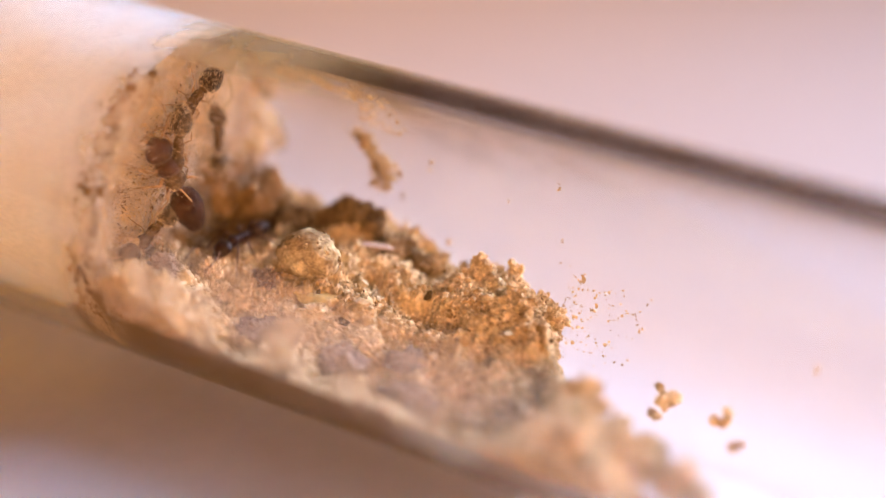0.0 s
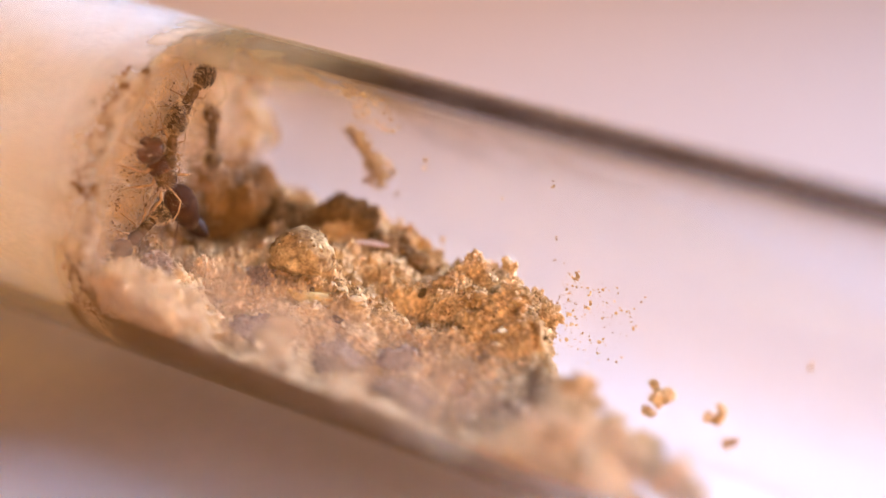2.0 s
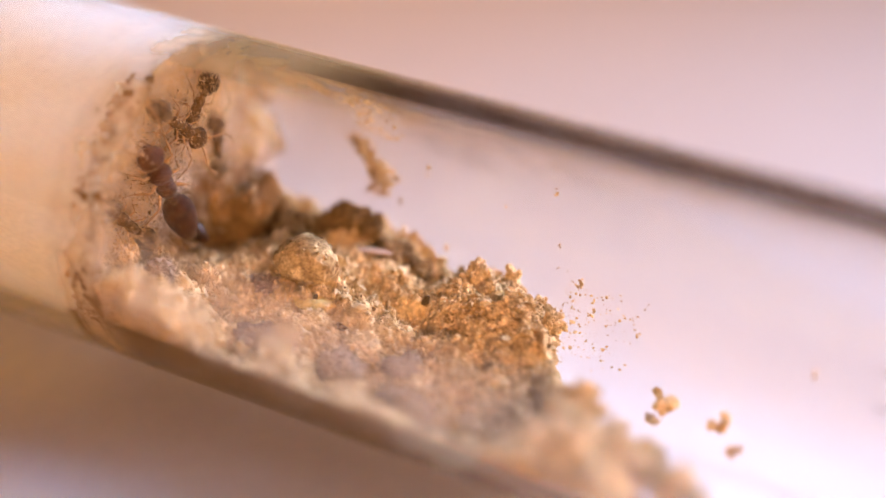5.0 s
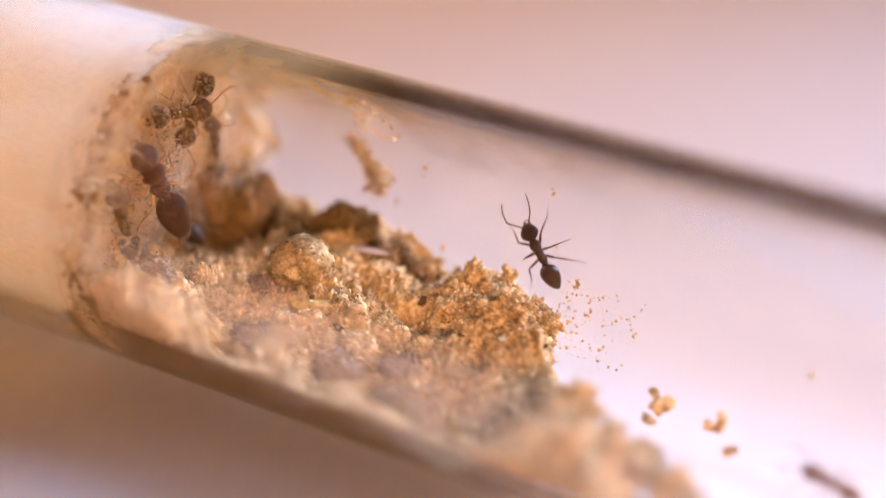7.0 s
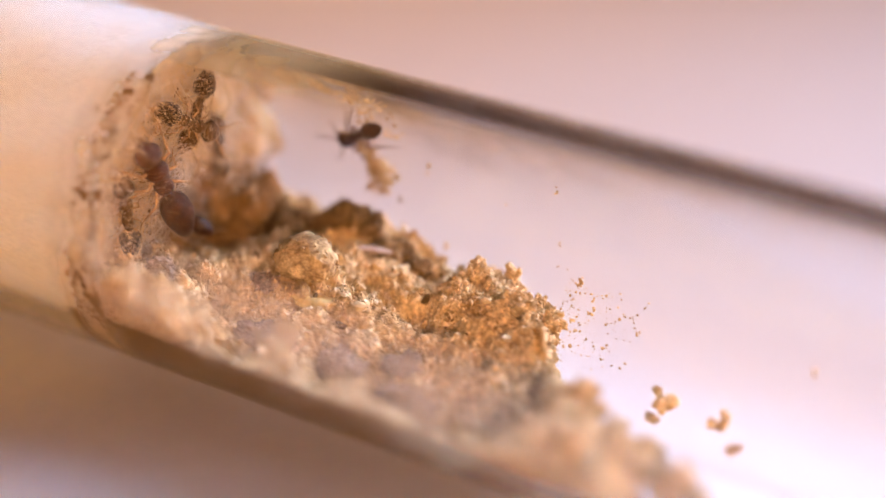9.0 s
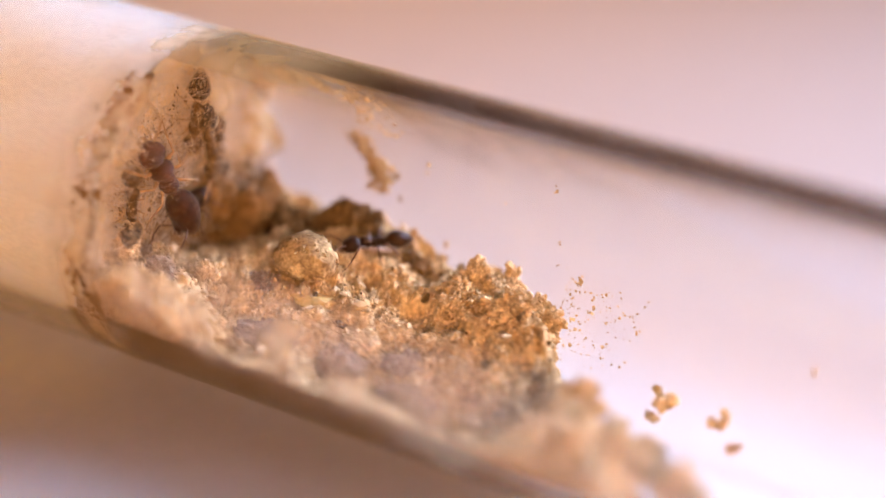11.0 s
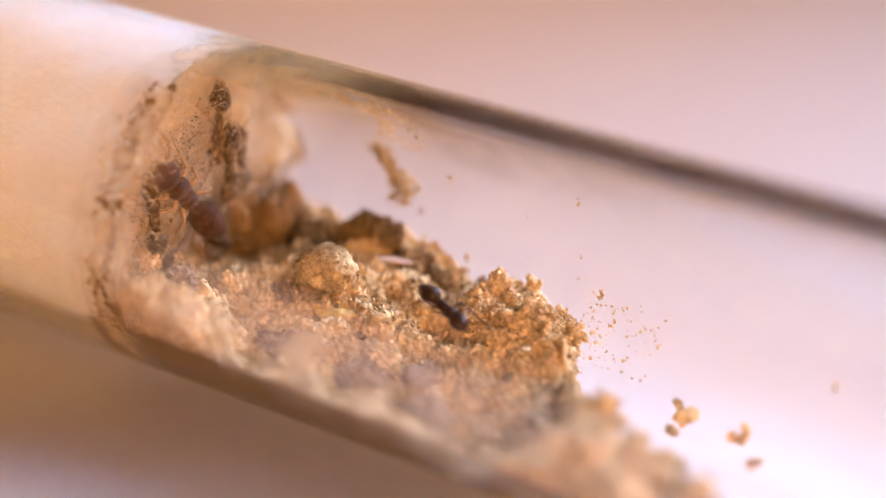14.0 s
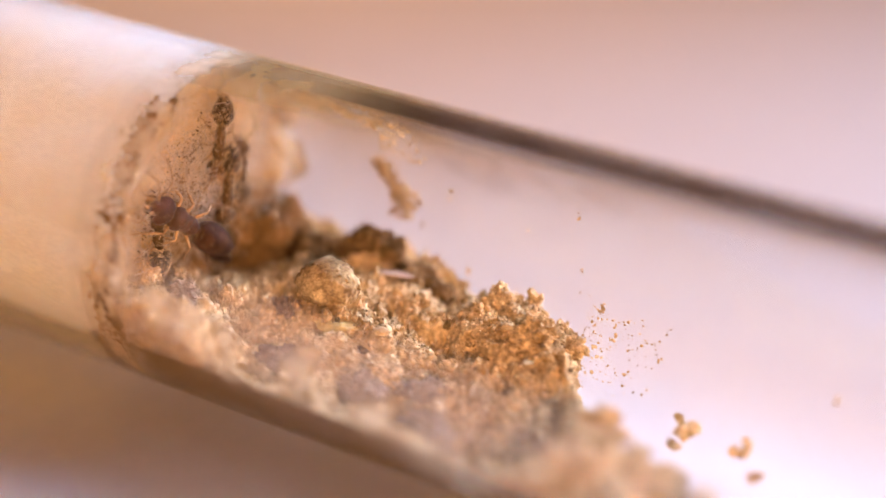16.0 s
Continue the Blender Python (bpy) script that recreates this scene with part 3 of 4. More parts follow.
dust("rim_specks", "tan soil specks between cotton and glass", 420, (-10.2, -8.7), (104, 205), 0.07, M_BROWN,
     lambda x, a: noise.noise(Vector((x * 1.5, a * 0.10, 8))) > 0.0, inner=-1)
dust("rim_specks", "dark soil specks between cotton and glass", 200, (-10.0, -8.6), (130, 212), 0.065, M_DARK,
     lambda x, a: noise.noise(Vector((x * 1.5, a * 0.10, 15))) > 0.1, inner=-1)
dust("low_specks", "brown and pale specks against the glass below the cotton", 240, (-10.6, -8.2), (178, 216), 0.045, M_BROWN,
     lambda x, a: noise.noise(Vector((x * 0.9, a * 0.07, 21))) > -0.1, inner=-1)


def dirt_or_shade_film(name, label, xs, angs, tint, lo, hi, fade, rise, scale, start=0.0, radius=0.012):
    """A thin skin on the inner glass, dust or painted-in reflection; its cover follows noise and thins out along the
    tube.
    """
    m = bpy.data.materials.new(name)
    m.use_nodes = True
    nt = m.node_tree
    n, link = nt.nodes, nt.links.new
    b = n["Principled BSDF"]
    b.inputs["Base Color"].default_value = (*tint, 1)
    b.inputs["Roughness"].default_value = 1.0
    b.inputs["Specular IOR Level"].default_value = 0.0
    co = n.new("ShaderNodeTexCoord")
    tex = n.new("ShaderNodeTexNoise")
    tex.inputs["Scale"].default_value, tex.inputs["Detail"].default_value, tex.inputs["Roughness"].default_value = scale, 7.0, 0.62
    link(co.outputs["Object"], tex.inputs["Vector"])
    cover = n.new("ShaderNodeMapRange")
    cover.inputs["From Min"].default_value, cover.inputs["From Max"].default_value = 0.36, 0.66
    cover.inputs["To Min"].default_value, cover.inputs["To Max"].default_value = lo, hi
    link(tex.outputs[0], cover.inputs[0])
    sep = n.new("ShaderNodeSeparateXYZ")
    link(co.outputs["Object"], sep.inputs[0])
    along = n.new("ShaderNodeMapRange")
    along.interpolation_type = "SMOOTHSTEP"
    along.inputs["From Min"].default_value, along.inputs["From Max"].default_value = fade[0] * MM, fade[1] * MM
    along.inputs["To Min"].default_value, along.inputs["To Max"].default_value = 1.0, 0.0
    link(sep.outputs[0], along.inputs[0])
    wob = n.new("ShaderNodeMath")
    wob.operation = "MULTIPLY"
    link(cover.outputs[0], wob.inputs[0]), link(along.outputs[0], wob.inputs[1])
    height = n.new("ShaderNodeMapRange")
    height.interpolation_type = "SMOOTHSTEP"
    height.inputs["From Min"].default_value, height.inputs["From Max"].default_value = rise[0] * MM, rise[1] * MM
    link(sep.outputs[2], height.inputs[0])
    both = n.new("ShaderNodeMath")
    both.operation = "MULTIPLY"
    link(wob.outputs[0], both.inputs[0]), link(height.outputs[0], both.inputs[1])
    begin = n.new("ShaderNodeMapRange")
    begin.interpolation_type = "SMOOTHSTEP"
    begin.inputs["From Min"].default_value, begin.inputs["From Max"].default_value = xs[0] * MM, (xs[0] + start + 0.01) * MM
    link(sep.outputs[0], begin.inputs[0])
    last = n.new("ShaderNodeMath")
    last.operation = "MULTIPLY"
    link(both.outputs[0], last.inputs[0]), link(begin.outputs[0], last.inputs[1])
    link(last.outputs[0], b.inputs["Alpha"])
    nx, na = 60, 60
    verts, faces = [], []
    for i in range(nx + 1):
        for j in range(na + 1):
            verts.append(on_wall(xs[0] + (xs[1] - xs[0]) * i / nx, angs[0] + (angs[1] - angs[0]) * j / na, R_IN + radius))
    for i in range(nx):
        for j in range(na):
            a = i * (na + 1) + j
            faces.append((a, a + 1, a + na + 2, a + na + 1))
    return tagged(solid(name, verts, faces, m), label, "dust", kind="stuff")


dirt_or_shade_film("upper_dust_film", "tan dust clouding the glass above the cotton", (-11, -0.5), (20, 84), (0.95, 0.74, 0.48), 0.05, 0.42, (-9.0, -1.0), (10.5, 14.8), 420)
# Olive dust; its tint also covers the black reflection in the glass edge.
dirt_or_shade_film("ridge_dust_film", "olive dust clouding the top of the glass", (-11, 16), (30, 100), (0.56, 0.38, 0.17), 0.40, 0.80, (-9, 3), (12.0, 13.6), 300, 4.5, 0.03)
# Veil whose colour lightens the dark reflection further along the glass edge.
dirt_or_shade_film("crest_dust_film", "thin grey-brown veil toning the dark reflection along the glass top", (-2, 48), (30, 100), (0.52, 0.38, 0.27), 0.03, 0.15, (38, 47), (12.2, 13.8), 260, 8.0, 0.06)
# Brown here paints the dim reflection in the glass wall below the soil.
dirt_or_shade_film("damp_soil_film", "brown band painted as the dim reflection along the glass under the heap", (-11.5, 14), (203.5, 252), (0.24, 0.155, 0.075), 0.75, 1.0, (6, 13.5), (-2.0, -1.0), 300, 1.0, 0.05)
dust("edge_specks", "dark brown specks along the heap's lower edge", 520, (-10.5, 9.0), (199.5, 205), 0.05, M_BROWN,
     lambda x, a: noise.noise(Vector((x * 1.2, a * 0.3, 31))) > -0.25 + 0.05 * (x + 4), inner=-1)
dirt_or_shade_film("smear_film", "faint grey smear on the rear glass", (-2, 16), (14, 44), (0.45, 0.36, 0.34), 0.0, 0.30, (3, 14), (9.5, 11.5), 240, 4.0)
dirt_or_shade_film("rim_dust_film", "cream dust clouding the glass where cotton meets soil", (-12.0, -6.5), (35, 262), (0.86, 0.67, 0.43), 0.1, 0.8, (-9.4, -7.2), (0.0, 1.5), 330, 2.4, 0.10)
dirt_or_shade_film("cluster_dust_film", "tan dust clouding the glass before the ants", (-10.6, -2), (92, 172), (0.94, 0.68, 0.38), 0.0, 0.07, (-6.5, -2.5), (8.5, 11.0), 500, 1.2, 0.02)
dirt_or_shade_film("front_dust_film", "pale dust clouding the glass before the soil", (-11, 20), (150, 262), (0.90, 0.72, 0.52), 0.14, 0.44, (6, 15), (10.5, 8.0), 420)


def make_stain():
    """Brown crumbs pressed into the plug's face, thickest by the soil."""
    places, sizes = [], []
    while len(places) < 3400:
        y, z = rng.uniform(-6.6, 6.6), rng.uniform(4.5, 13.0)
        near = smooth(10.0, 6.5, z) * smooth(-3.0, 1.0, y) * (1 - 0.8 * smooth(2.0, 4.5, y) * smooth(6.5, 8.5, z))
        if math.hypot(y, z - AXIS) < 6.8 and rng.random() < near * (0.5 + 1.4 * noise.noise(Vector((y * 0.8, z * 0.8, 5)))):
            places.append((face_x(y, z) + rng.uniform(0.0, 0.12), y, z))
            sizes.append(rng.uniform(0.05, 0.15))
    v, f = crumbs(places, sizes, 1)
    tagged(solid("soil_stain", v, f, M_BROWN, smooth=False), "brown soil crumbs pressed into the dirty cotton", "soil", kind="stuff")

    # specks caught in the fibres round the ants
    for material, label, count, lo, hi in ((M_BROWN, "brown soil specks caught in the cotton fibres", 1300, 0.02, 0.06),
                                           (M_PALEDUST, "pale dust specks caught in the cotton fibres", 1300, 0.015, 0.05)):
        places, sizes = [], []
        while len(places) < count:
            y, z = rng.normal(-1.6, 1.7), rng.normal(9.6, 1.9)
            if math.hypot(y, z - AXIS) < 6.3 and noise.noise(Vector((y * 1.1, z * 1.1, lo * 90))) > -0.12:
                places.append((face_x(y, z) + abs(rng.normal()) * 0.55, y, z))
                sizes.append(rng.uniform(lo, hi))
        v, f = crumbs(places, sizes, 1)
        tagged(solid("caught_specks", v, f, material, smooth=False), label, "soil", kind="stuff")


make_stain()


def make_stalk():
    """A drooping chain of soil crumbs on the rear glass."""
    places, sizes = [], []
    for i in range(420):
        u = (i / 419) ** 0.8
        p = on_wall(-4.2 + 1.65 * u, 19 - 19 * u, 6.85 - 0.25 * u)
        places.append(np.array(p) + rng.normal(size=3) * (0.15 + 0.08 * smooth(0.4, 0.0, u) + 0.22 * smooth(0.74, 0.92, u)))
        sizes.append(rng.uniform(0.04, 0.11) + 0.04 * smooth(0.7, 1, u))
    v, f = crumbs(places, sizes, 2)
    d = np.hypot(v[:, 1], v[:, 2] - AXIS)
    c = np.minimum(1.0, (R_IN - 0.015) / d)
    v[:, 1] *= c
    v[:, 2] = AXIS + (v[:, 2] - AXIS) * c
    tagged(solid("soil_chain", v, f, M_PEBBLE), "drooping chain of brown soil stuck to the rear glass", "soil clump")


make_stalk()


# ---------------------------------------------------------------- ants
def make_leg(ant, name, root, side, reach, k, mats):
    """One leg: thigh as the part, shin and foot under it. The origin is the hip."""
    out = side * (1.0 if k > 1.3 else 1.18)
    reach *= 1.0 if k > 1.3 else 1.15
    knee = Vector((reach * 0.30 * k, 0.42 * out * k, 0.30 * k))
    ankle = Vector((reach * 0.75 * k, 0.72 * out * k, -0.22 * k))
    mid = Vector((reach * 0.95 * k, 0.87 * out * k, -0.40 * k))
    toe = Vector((reach * 1.15 * k, 1.00 * out * k, -0.46 * k))
    v, f = tube_mesh([(0, 0, -0.02), tuple(knee * 0.35), tuple(knee * 0.7), tuple(knee)],
                     [0.055 * k, 0.068 * k, 0.055 * k, 0.034 * k], 8)
    leg = solid(name, v, f, mats[2], ant)
    leg.location = Vector(root) * MM
    v, f = tube_mesh([tuple(knee), tuple(knee.lerp(ankle, 0.4)), tuple(ankle)], [0.033 * k, 0.042 * k, 0.026 * k], 8)
    solid("shin", v, f, mats[2], leg)
    v, f = tube_mesh([tuple(ankle), tuple(mid), tuple(toe)], [0.022 * k, 0.017 * k, 0.013 * k], 6)
    solid("foot", v, f, mats[2], leg)
    return leg


def make_ant(name, label, k=1.0, mats=None, queen=False):
    """An ant that faces +x, standing with its feet at z = 0."""
    shell, rear, limb = mats
    ant = tagged(new(name), label, "ant", "ants of the colony")
    h = 0.55 * k
    fat = 1.55 if queen else 1.0
    pieces = [egg(0.18 * k, 0.80 * k, 0.25 * k * fat, 0.27 * k * fat, h + 0.06 * k), egg(-0.10 * k, 0.42 * k, 0.19 * k * fat, 0.22 * k * fat, h + 0.03 * k),
              egg(-0.40 * k, 0.16 * k, 0.20 * k * fat, 0.23 * k * fat, h)]
    v, f = join(pieces)
    solid("thorax", v, f, shell, ant)
    v, f = egg(-0.50 * k, -0.34 * k, 0.14 * k, 0.21 * k, h + 0.02 * k)
    solid("petiole", v, f, shell, ant)
    back = -2.25 * k if queen else -1.60 * k
    v, f = egg(back, -0.44 * k, 0.53 * k * (1.2 if queen else 1.0), 0.50 * k * (1.25 if queen else 1.0), h + 0.02 * k, 26, 2.1, 28)
    v = [(x, y * (1 - 0.025 * (math.sin((x - back) * 15 / k) > 0.86)), z - 0.10 * k * ((x + 0.44 * k) / (1.3 * k)) ** 2) for x, y, z in v]
    solid("gaster", v, f, rear, ant, "glossy dark striped abdomen")
    v, f = egg(0.72 * k, 1.54 * k, 0.41 * k * (1.1 if queen else 1), 0.33 * k, h + 0.02 * k, 16, 1.0, 24, -0.16 * k)
    v = [(x, y * (1.04 - 0.34 * smooth(1.05 * k, 1.54 * k, x)), z) for x, y, z in v]
    head = solid("head", v, f, shell, ant)
    for side in (1, -1):
        v, f = ICO[2]
        solid("eye", v * 0.075 * k + np.array([1.10 * k, side * 0.31 * k, h + 0.10 * k]), f, M_EYE, head)
        v, f = tube_mesh([(1.42 * k, side * 0.14 * k, h - 0.10 * k), (1.58 * k, side * 0.13 * k, h - 0.16 * k), (1.66 * k, side * 0.02, h - 0.18 * k)],
                         [0.06 * k, 0.05 * k, 0.02 * k], 6)
        solid("mandible", v, f, limb, head)
        a = Vector((1.36 * k, side * 0.12 * k, h + 0.06 * k))
        b = a + Vector((0.50, side * 0.52, 0.22)) * k
        v, f = tube_mesh([a, a.lerp(b, 0.5) + Vector((0, 0, 0.03 * k)), b], [0.032 * k, 0.034 * k, 0.036 * k], 6)
        feeler = solid("antenna", v, f, limb, head)
        c = b + Vector((0.42, side * 0.08, -0.12)) * k
        d = c + Vector((0.42, -side * 0.05, -0.20)) * k
        v, f = tube_mesh([b, c, d], [0.030 * k, 0.036 * k, 0.030 * k], 6)
        o = len(feeler.data.vertices)
        me = feeler.data
        old = [tuple(q.co / MM) for q in me.vertices]
        faces = [tuple(p.vertices) for p in me.polygons] + [tuple(i + o for i in q) for q in f]
        me.clear_geometry()
        me.from_pydata([tuple(Vector(q) * MM) for q in old + list(v)], [], faces)
        me.shade_smooth()
    legs = []
    for side in (1, -1):
        for x, reach in ((0.52, 0.85), (0.22, 0.10), (-0.08, -0.95)):
            legs.append(make_leg(ant, "leg", (x * k, side * 0.17 * k, h - 0.10 * k), side, reach, k, mats))
    return ant


WORKER = (M_BODY, M_GASTER, M_LEG)
walker = make_ant("worker_ant", "small glossy black-brown worker ant walking in the tube", 1.11, WORKER)
newcomer = copy_thing(walker, pose(0, 0, 0))
newcomer["label"] = "slender reddish brown worker ant coming along the tube's floor"
newcomer.scale = (0.86, 0.86, 0.86)
PALE = {}
for c in newcomer.children_recursive:
    if not c.name.startswith("eye"):
        if c.data.name not in PALE:
            PALE[c.data.name] = c.data.copy()
            PALE[c.data.name].materials[0] = M_PALESHELL
        c.data = PALE[c.data.name]
climber = copy_thing(walker, pose(0, 0, 0))
climber["label"] = "black-brown worker ant climbing from the soil to the cotton"
nurse_a = copy_thing(walker, pose(0, 0, 0))
nurse_b = copy_thing(walker, pose(0, 0, 0))
nurse_c = copy_thing(walker, pose(0, 0, 0))
nurse_d = copy_thing(walker, pose(0, 0, 0))
DUSTED = {}


def specks(piece, count, lo, hi):
    """Fine tan dust that clings to a body."""
    faces = [np.array([np.array(piece.data.vertices[i].co) / MM for i in p.vertices]) for p in piece.data.polygons]
    big = [q for q in faces if len(q) >= 3]
    places = []
    for _ in range(count):
        q = big[int(rng.integers(len(big)))]
        w = rng.dirichlet(np.ones(len(q)))
        places.append(w @ q + rng.normal(size=3) * 0.015)
    v, f = crumbs(places, rng.uniform(lo, hi, count), 1)
    tagged(solid("dust_specks", v, f, M_PALEDUST, piece, "tan dust specks", smooth=False), kind="stuff")


for ob, text in ((nurse_a, "dark worker ant resting high on the dusty cotton"), (nurse_b, "dark worker ant moving about on the dusty cotton"),
                 (nurse_c, "dark worker ant resting behind the queen"), (nurse_d, "dark worker ant on the cotton's lower edge")):
    ob["label"] = text
    for c in ob.children:
        if c.name.startswith("gaster"):
            c.data = c.data.copy()
            c.data.materials[0] = M_DUSTGASTER
            c["label"] = "dark abdomen speckled with tan dust"
            specks(c, 1300, 0.015, 0.030)
        elif c.name.startswith(("thorax", "head")):
            specks(c, 420, 0.010, 0.026)
    for c in ob.children_recursive:
        kind = c.name.split(".")[0]
        if kind in ("leg", "shin", "foot", "antenna", "thorax", "head", "petiole"):
            if c.data.name not in DUSTED:
                DUSTED[c.data.name] = c.data.copy()
                DUSTED[c.data.name].materials[0] = M_DUSTBODY if kind in ("thorax", "head", "petiole") else M_DUSTLEG
            c.data = DUSTED[c.data.name]
    for c in ob.children:
        if c.name.startswith("leg"):
            c.scale = (0.62, 0.62, 0.62)
    if ob is not nurse_c:
        ob.scale = (1.15, 1.15, 1.15)
queen = make_ant("queen_ant", "large reddish brown queen ant resting on the cotton", 1.5, (M_QUEEN, M_QGASTER, M_DUSTLEG), True)
for c in list(queen.children):
    if c.name.startswith(("gaster", "thorax", "head")):
        specks(c, 420, 0.010, 0.024)


# ---------------------------------------------------------------- what moves
def stand(place, forward, up):
    """A pose at a place, its x axis along forward and its z axis along up."""
    up = Vector(up).normalized()
    f = Vector(forward)
    f = (f - up * f.dot(up)).normalized()
    m = Matrix((f, up.cross(f), up)).transposed().to_4x4()
    m.translation = Vector(place) * MM
    return m


def glass_pose(x, ang, heading):
    """On the tube's inner wall; heading 0 goes along the tube, 90 round it."""
    a, h = radians(ang), radians(heading)
    up = Vector((0, -math.cos(a), -math.sin(a)))
    f = Vector((math.cos(h), -math.sin(a) * math.sin(h), math.cos(a) * math.sin(h)))
    return stand(on_wall(x, ang, R_IN - 0.04), f, up)


def soil_pose(x, y, z, yaw, pitch):
    """On the soil; z is the height of the body's middle."""
    a, p = radians(yaw), radians(pitch)
    f = Vector((math.cos(a) * math.cos(p), math.sin(a) * math.cos(p), math.sin(p)))
    up = Vector((-math.cos(a) * math.sin(p), -math.sin(a) * math.sin(p), math.cos(p)))
    return stand(Vector((x, y, z)) - up * 0.55, f, up)


def cotton_pose(y, z, heading, out=0.0, lean=0.0):
    """On the plug's face; heading 0 looks along +y, 90 up."""
    h = radians(heading)
    return stand((face_x(y, z) + 0.45 + out, y, z), (lean, math.cos(h), math.sin(h)), (1, -0.25, 0.1))


def legs_go(ant, spans, beat=0.24, swing=16):
    """Swing the legs, three and three, while the ant goes."""
    for i, leg in enumerate(sorted((c for c in ant.children if c.name.startswith("leg")), key=lambda c: c.name)):
        sign = 1 if i % 2 == 0 else -1
        rows, t, s = [(0.0, pose(*leg.location))], 0.0, sign
        for a, b in spans:
            t = a
            rows.append((max(a, 0.04), pose(*leg.location)))
            t = max(a, 0.04) + beat
            while t < b:
                rows.append((t, pose(*leg.location, 0, 0, swing * s)))
                s, t = -s, t + beat
            rows.append((t, pose(*leg.location)))
        rows.append((max(16.0, t + 0.1), pose(*leg.location)))
        walk(leg, rows)


def motions():
    rows = [(t, glass_pose(x, a, h)) for t, x, a, h in (
        (0.0, 44, -30, 178), (4.0, 40, -30, 178), (5.2, 22, -26, 176), (6.3, 7.1, -24.0, 168), (6.5, 6.8, -22.8, 168), (6.7, 6.6, -19.8, 153),
        (7.0, 6.5, -11.6, 127), (7.2, 5.43, -1.8, 131), (7.5, 4.32, 13.3, 142), (7.8, 2.74, 23.2, 156), (8.0, 1.53, 30.5, 162),
        (8.2, 0.38, 32.0, 178), (8.4, -0.43, 36.5, 181), (8.7, -1.6, 35.0, 196), (9.0, -3.5, 23.3, 214), (9.2, -4.4, 14.0, 223),
        (9.6, -5.3, 4, 255), (9.95, -4.9, -8, 300))]
    rows += [(t, soil_pose(x, y, z, w, p)) for t, x, y, z, w, p in (
        (10.35, -3.6, 4.9, 7.2, -60, -35), (10.7, -2.0, 4.0, 6.8, -75, -12), (11.0, -0.8, 3.3, 6.5, -130, 0), (11.3, -0.45, 3.04, 6.65, -175, 5),
        (11.5, -0.48, 2.99, 6.65, -175, 5), (11.8, -0.48, 2.87, 6.65, -175, 5), (12.0, -0.25, 3.10, 6.70, -181, 7), (12.2, 0.35, 3.35, 6.70, -182, 6),
        (12.5, 1.35, 2.75, 6.72, -108, -3), (12.8, -0.50, 2.3, 6.65, -147, 0), (13.0, -1.30, 1.75, 6.6, -147, 0), (13.3, -1.74, 1.60, 6.6, -142, 0),
        (13.45, -0.8, 1.8, 6.6, -105, 0), (13.6, 0.45, 1.75, 6.65, -74, -4), (13.8, 1.4, 1.15, 6.6, -51, -3), (14.0, 3.4, 0.7, 6.2, -22, -10))]
    rows += [(14.2, soil_pose(5.6, 0.8, 6.1, -15, -12)), (14.35, soil_pose(7.4, 1.3, 5.4, -10, -28))]
    rows += [(t, glass_pose(x, a, h)) for t, x, a, h in (
        (14.5, 8.9, -54, -4), (14.8, 11.90, -55.5, 0), (15.0, 16.03, -59.3, -14), (15.3, 21.33, -66.9, -15), (15.6, 26.64, -72.9, -16), (16.0, 34, -76, -14))]
    walk(walker, rows)
    walk(newcomer, [(t, glass_pose(x, a, h)) for t, x, a, h in (
        (0.0, 60, -72, 172), (5.0, 56, -72, 172), (6.2, 38, -70, 170), (6.9, 25.0, -67.8, 168), (7.1, 20.53, -63.9, 167), (7.2, 18.43, -61.5, 170),
        (7.3, 16.71, -62.0, 172), (7.5, 15.75, -59.7, 170), (7.6, 15.21, -57.6, 166), (7.7, 14.39, -52.2, 157), (7.8, 13.01, -50.2, 152),
        (7.9, 11.6, -48, 162), (8.0, 10.9, -52.6, 178), (8.2, 10.1, -55, 186), (8.4, 8.6, -60, 186), (8.6, 7.0, -64, 184), (9.2, 4.6, -67, 182), (16.0, 4.5, -67, 182))])
    walk(climber, [(t, soil_pose(x, y, z, w, p)) for t, x, y, z, w, p in (
        (0.0, -6.46, 0.11, 6.35, -100, -5), (0.3, -6.79, -0.1, 6.45, -127, 4), (0.6, -7.20, 0.16, 6.55, -144, 9), (0.9, -7.61, 0.12, 6.65, -175, 18),
        (1.2, -8.05, -0.6, 6.75, -170, 18), (1.5, -8.60, -0.6, 6.95, -172, 24), (1.8, -9.0, -0.67, 7.10, -175, 30), (2.1, -9.2, -0.75, 7.20, -165, 34),
        (3.0, -9.4, -0.69, 7.25, -160, 36), (6.5, -9.4, -0.8, 7.2, -160, 36), (9.0, -9.3, -0.7, 7.3, -150, 30), (10.0, -9.0, -0.6, 7.5, -110, 10),
        (11.3, -8.7, -0.48, 7.70, -72, -10), (12.3, -8.9, -0.6, 7.7, -85, 0), (13.2, -9.2, -0.8, 7.4, -130, 20), (14.0, -9.4, -0.9, 7.25, -155, 30), (16.0, -9.4, -0.9, 7.25, -155, 30))])
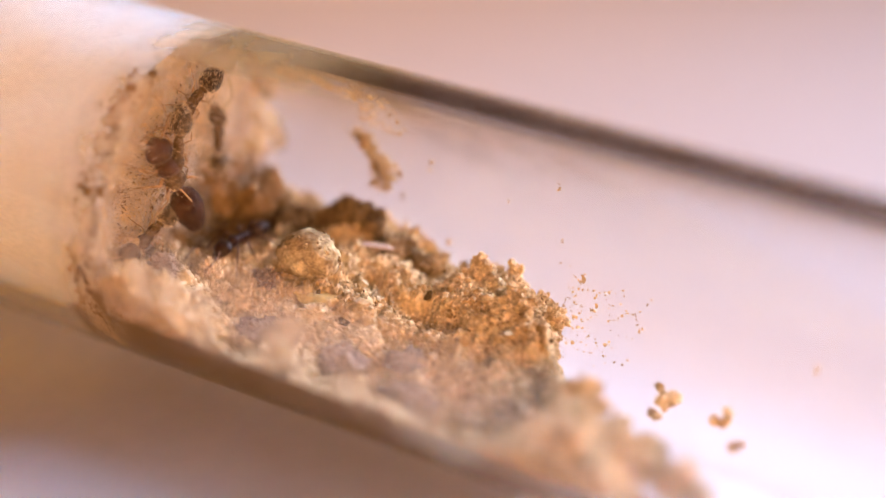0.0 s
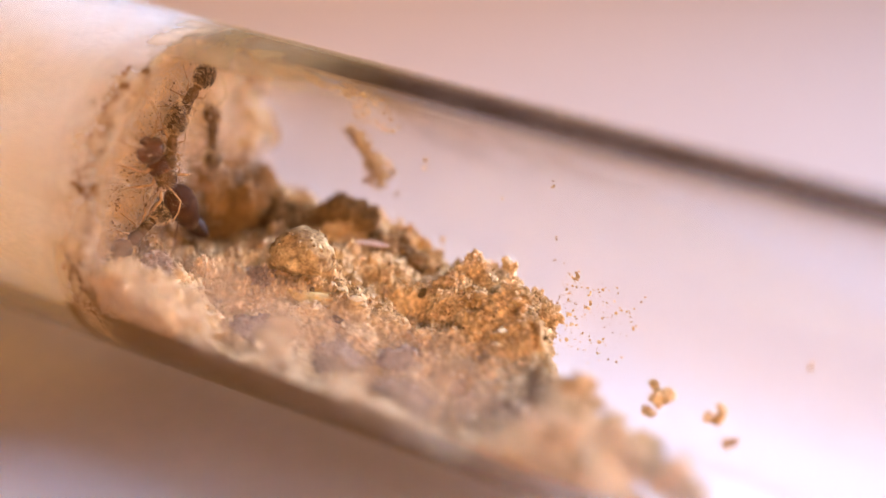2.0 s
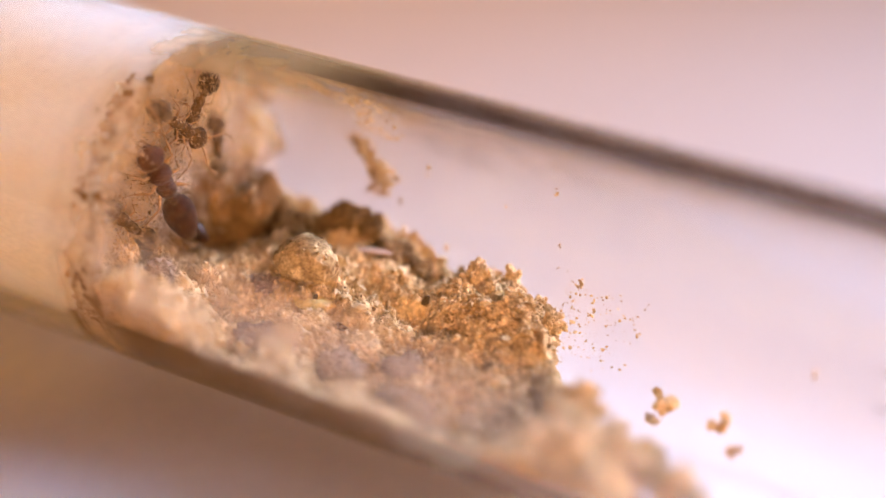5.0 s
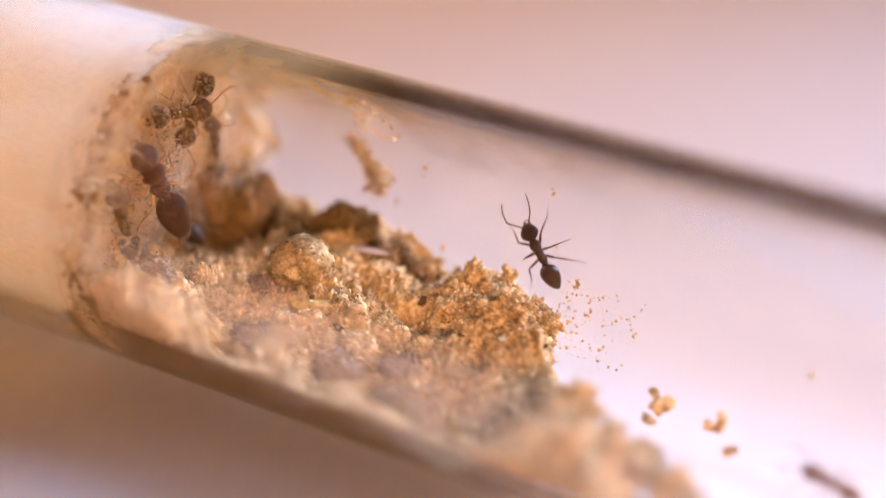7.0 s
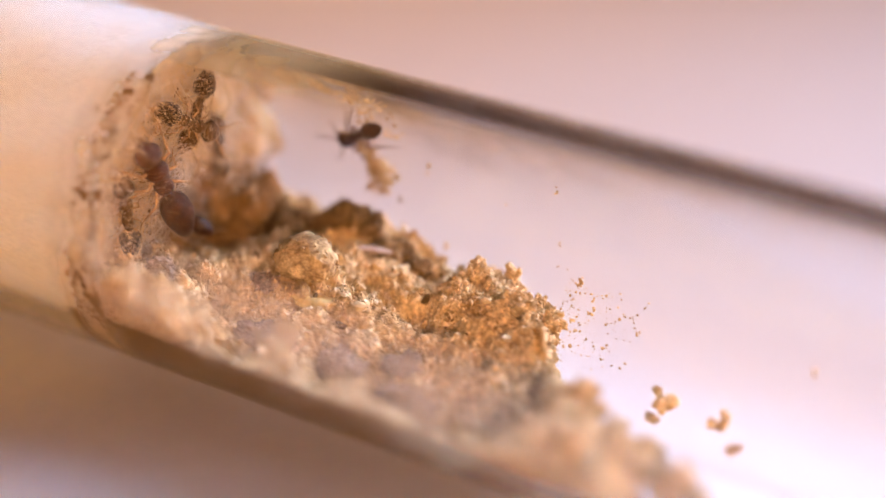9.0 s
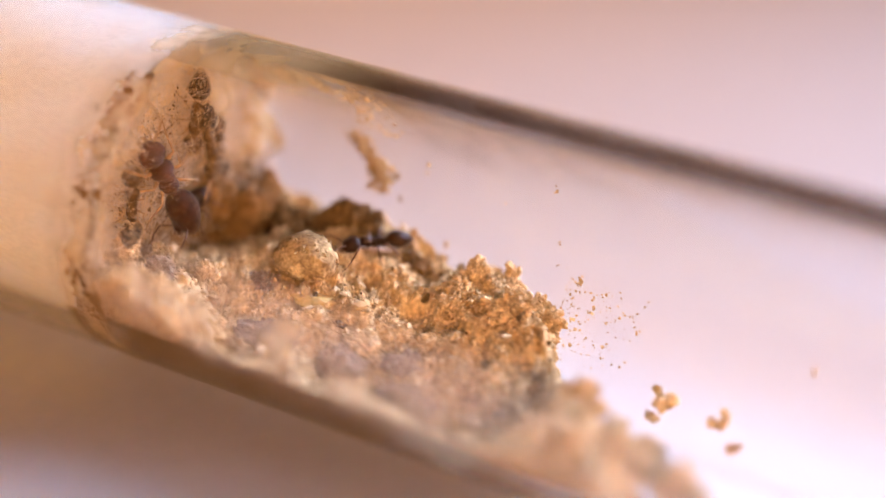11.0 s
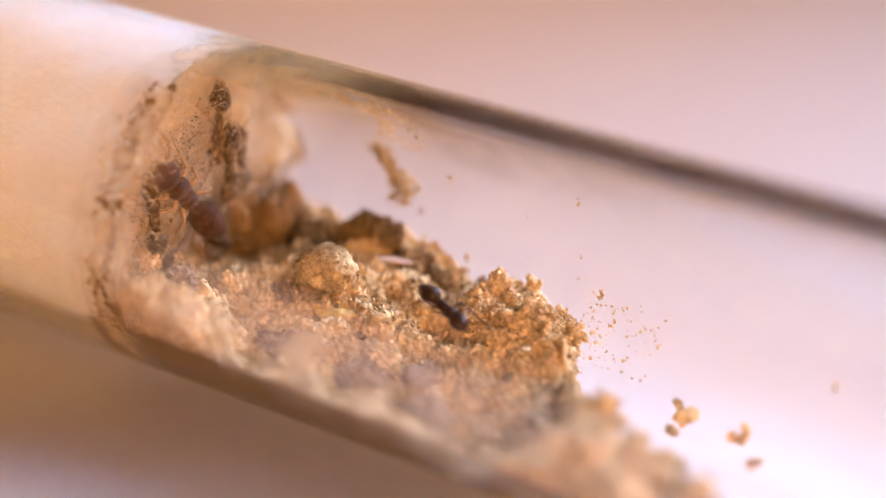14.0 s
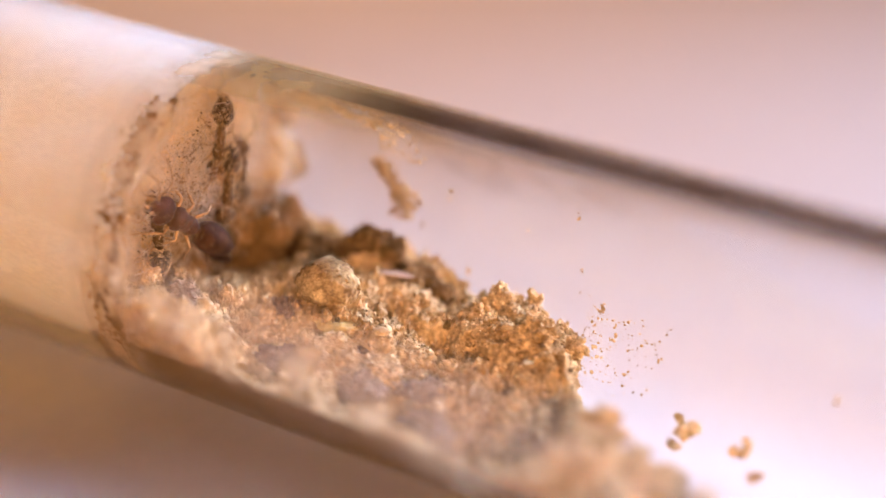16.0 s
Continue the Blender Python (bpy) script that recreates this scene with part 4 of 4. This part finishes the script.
    walk(nurse_a, [(t, cotton_pose(y, z, h, 0.15, -0.3)) for t, y, z, h in (
        (0.0, 0.2, 12.9, 215), (2.0, 0.4, 12.8, 222), (4.2, 0.7, 12.7, 228), (6.5, 1.0, 12.4, 240), (9.0, 0.9, 12.2, 244), (11.3, 1.0, 11.9, 258), (14.0, 1.0, 11.9, 262), (16.0, 0.9, 12.0, 258))])
    walk(nurse_b, [(t, cotton_pose(y, z, h, 0.4, -0.3)) for t, y, z, h in (
        (0.0, -2.0, 11.5, 258), (1.5, -2.1, 11.4, 252), (3.0, -1.9, 11.7, 262), (4.2, -1.6, 12.0, 290), (5.2, -1.1, 12.6, 325), (6.5, -0.9, 12.9, 350), (8.2, -0.8, 12.8, 347),
        (9.2, -0.2, 12.0, 320), (10.2, 0.7, 11.2, 290), (11.3, 1.3, 10.4, 272), (13.0, 1.2, 10.2, 268), (14.5, 0.9, 10.0, 262), (16.0, 0.7, 9.8, 258))])
    walk(nurse_c, [(t, cotton_pose(y, z, h, -0.4)) for t, y, z, h in ((0.0, 2.3, 9.9, 85), (5.0, 2.4, 9.8, 88), (11.0, 2.6, 9.6, 90), (16.0, 2.5, 9.7, 86))])
    walk(nurse_d, [(t, cotton_pose(y, z, h, 0.3, -0.3)) for t, y, z, h in (
        (0.0, -3.4, 7.7, 205), (2.5, -3.5, 7.8, 200), (4.2, -3.8, 8.1, 160), (5.2, -4.2, 8.6, 120), (6.5, -4.4, 8.8, 98), (9.2, -4.2, 8.9, 85), (11.3, -3.9, 9.2, 75),
        (13.0, -3.8, 9.2, 80), (14.5, -3.9, 9.1, 88), (16.0, -3.7, 8.9, 84))])
    walk(queen, [(t, cotton_pose(y, z, h, 0.1)) for t, y, z, h in (
        (0.0, -2.2, 10.0, 112), (2.0, -2.25, 10.0, 114), (4.2, -2.3, 9.9, 112), (6.5, -2.6, 10.1, 112), (9.0, -2.6, 10.1, 112), (11.5, -2.3, 10.0, 114), (13.5, -2.3, 9.9, 120),
        (14.5, -2.4, 9.5, 130), (16.0, -2.4, 9.1, 138))])
    legs_go(walker, ((4.2, 9.9), (10.2, 11.2), (12.0, 15.4)))
    legs_go(newcomer, ((5.0, 8.5),))
    legs_go(climber, ((0.0, 2.1),))


motions()
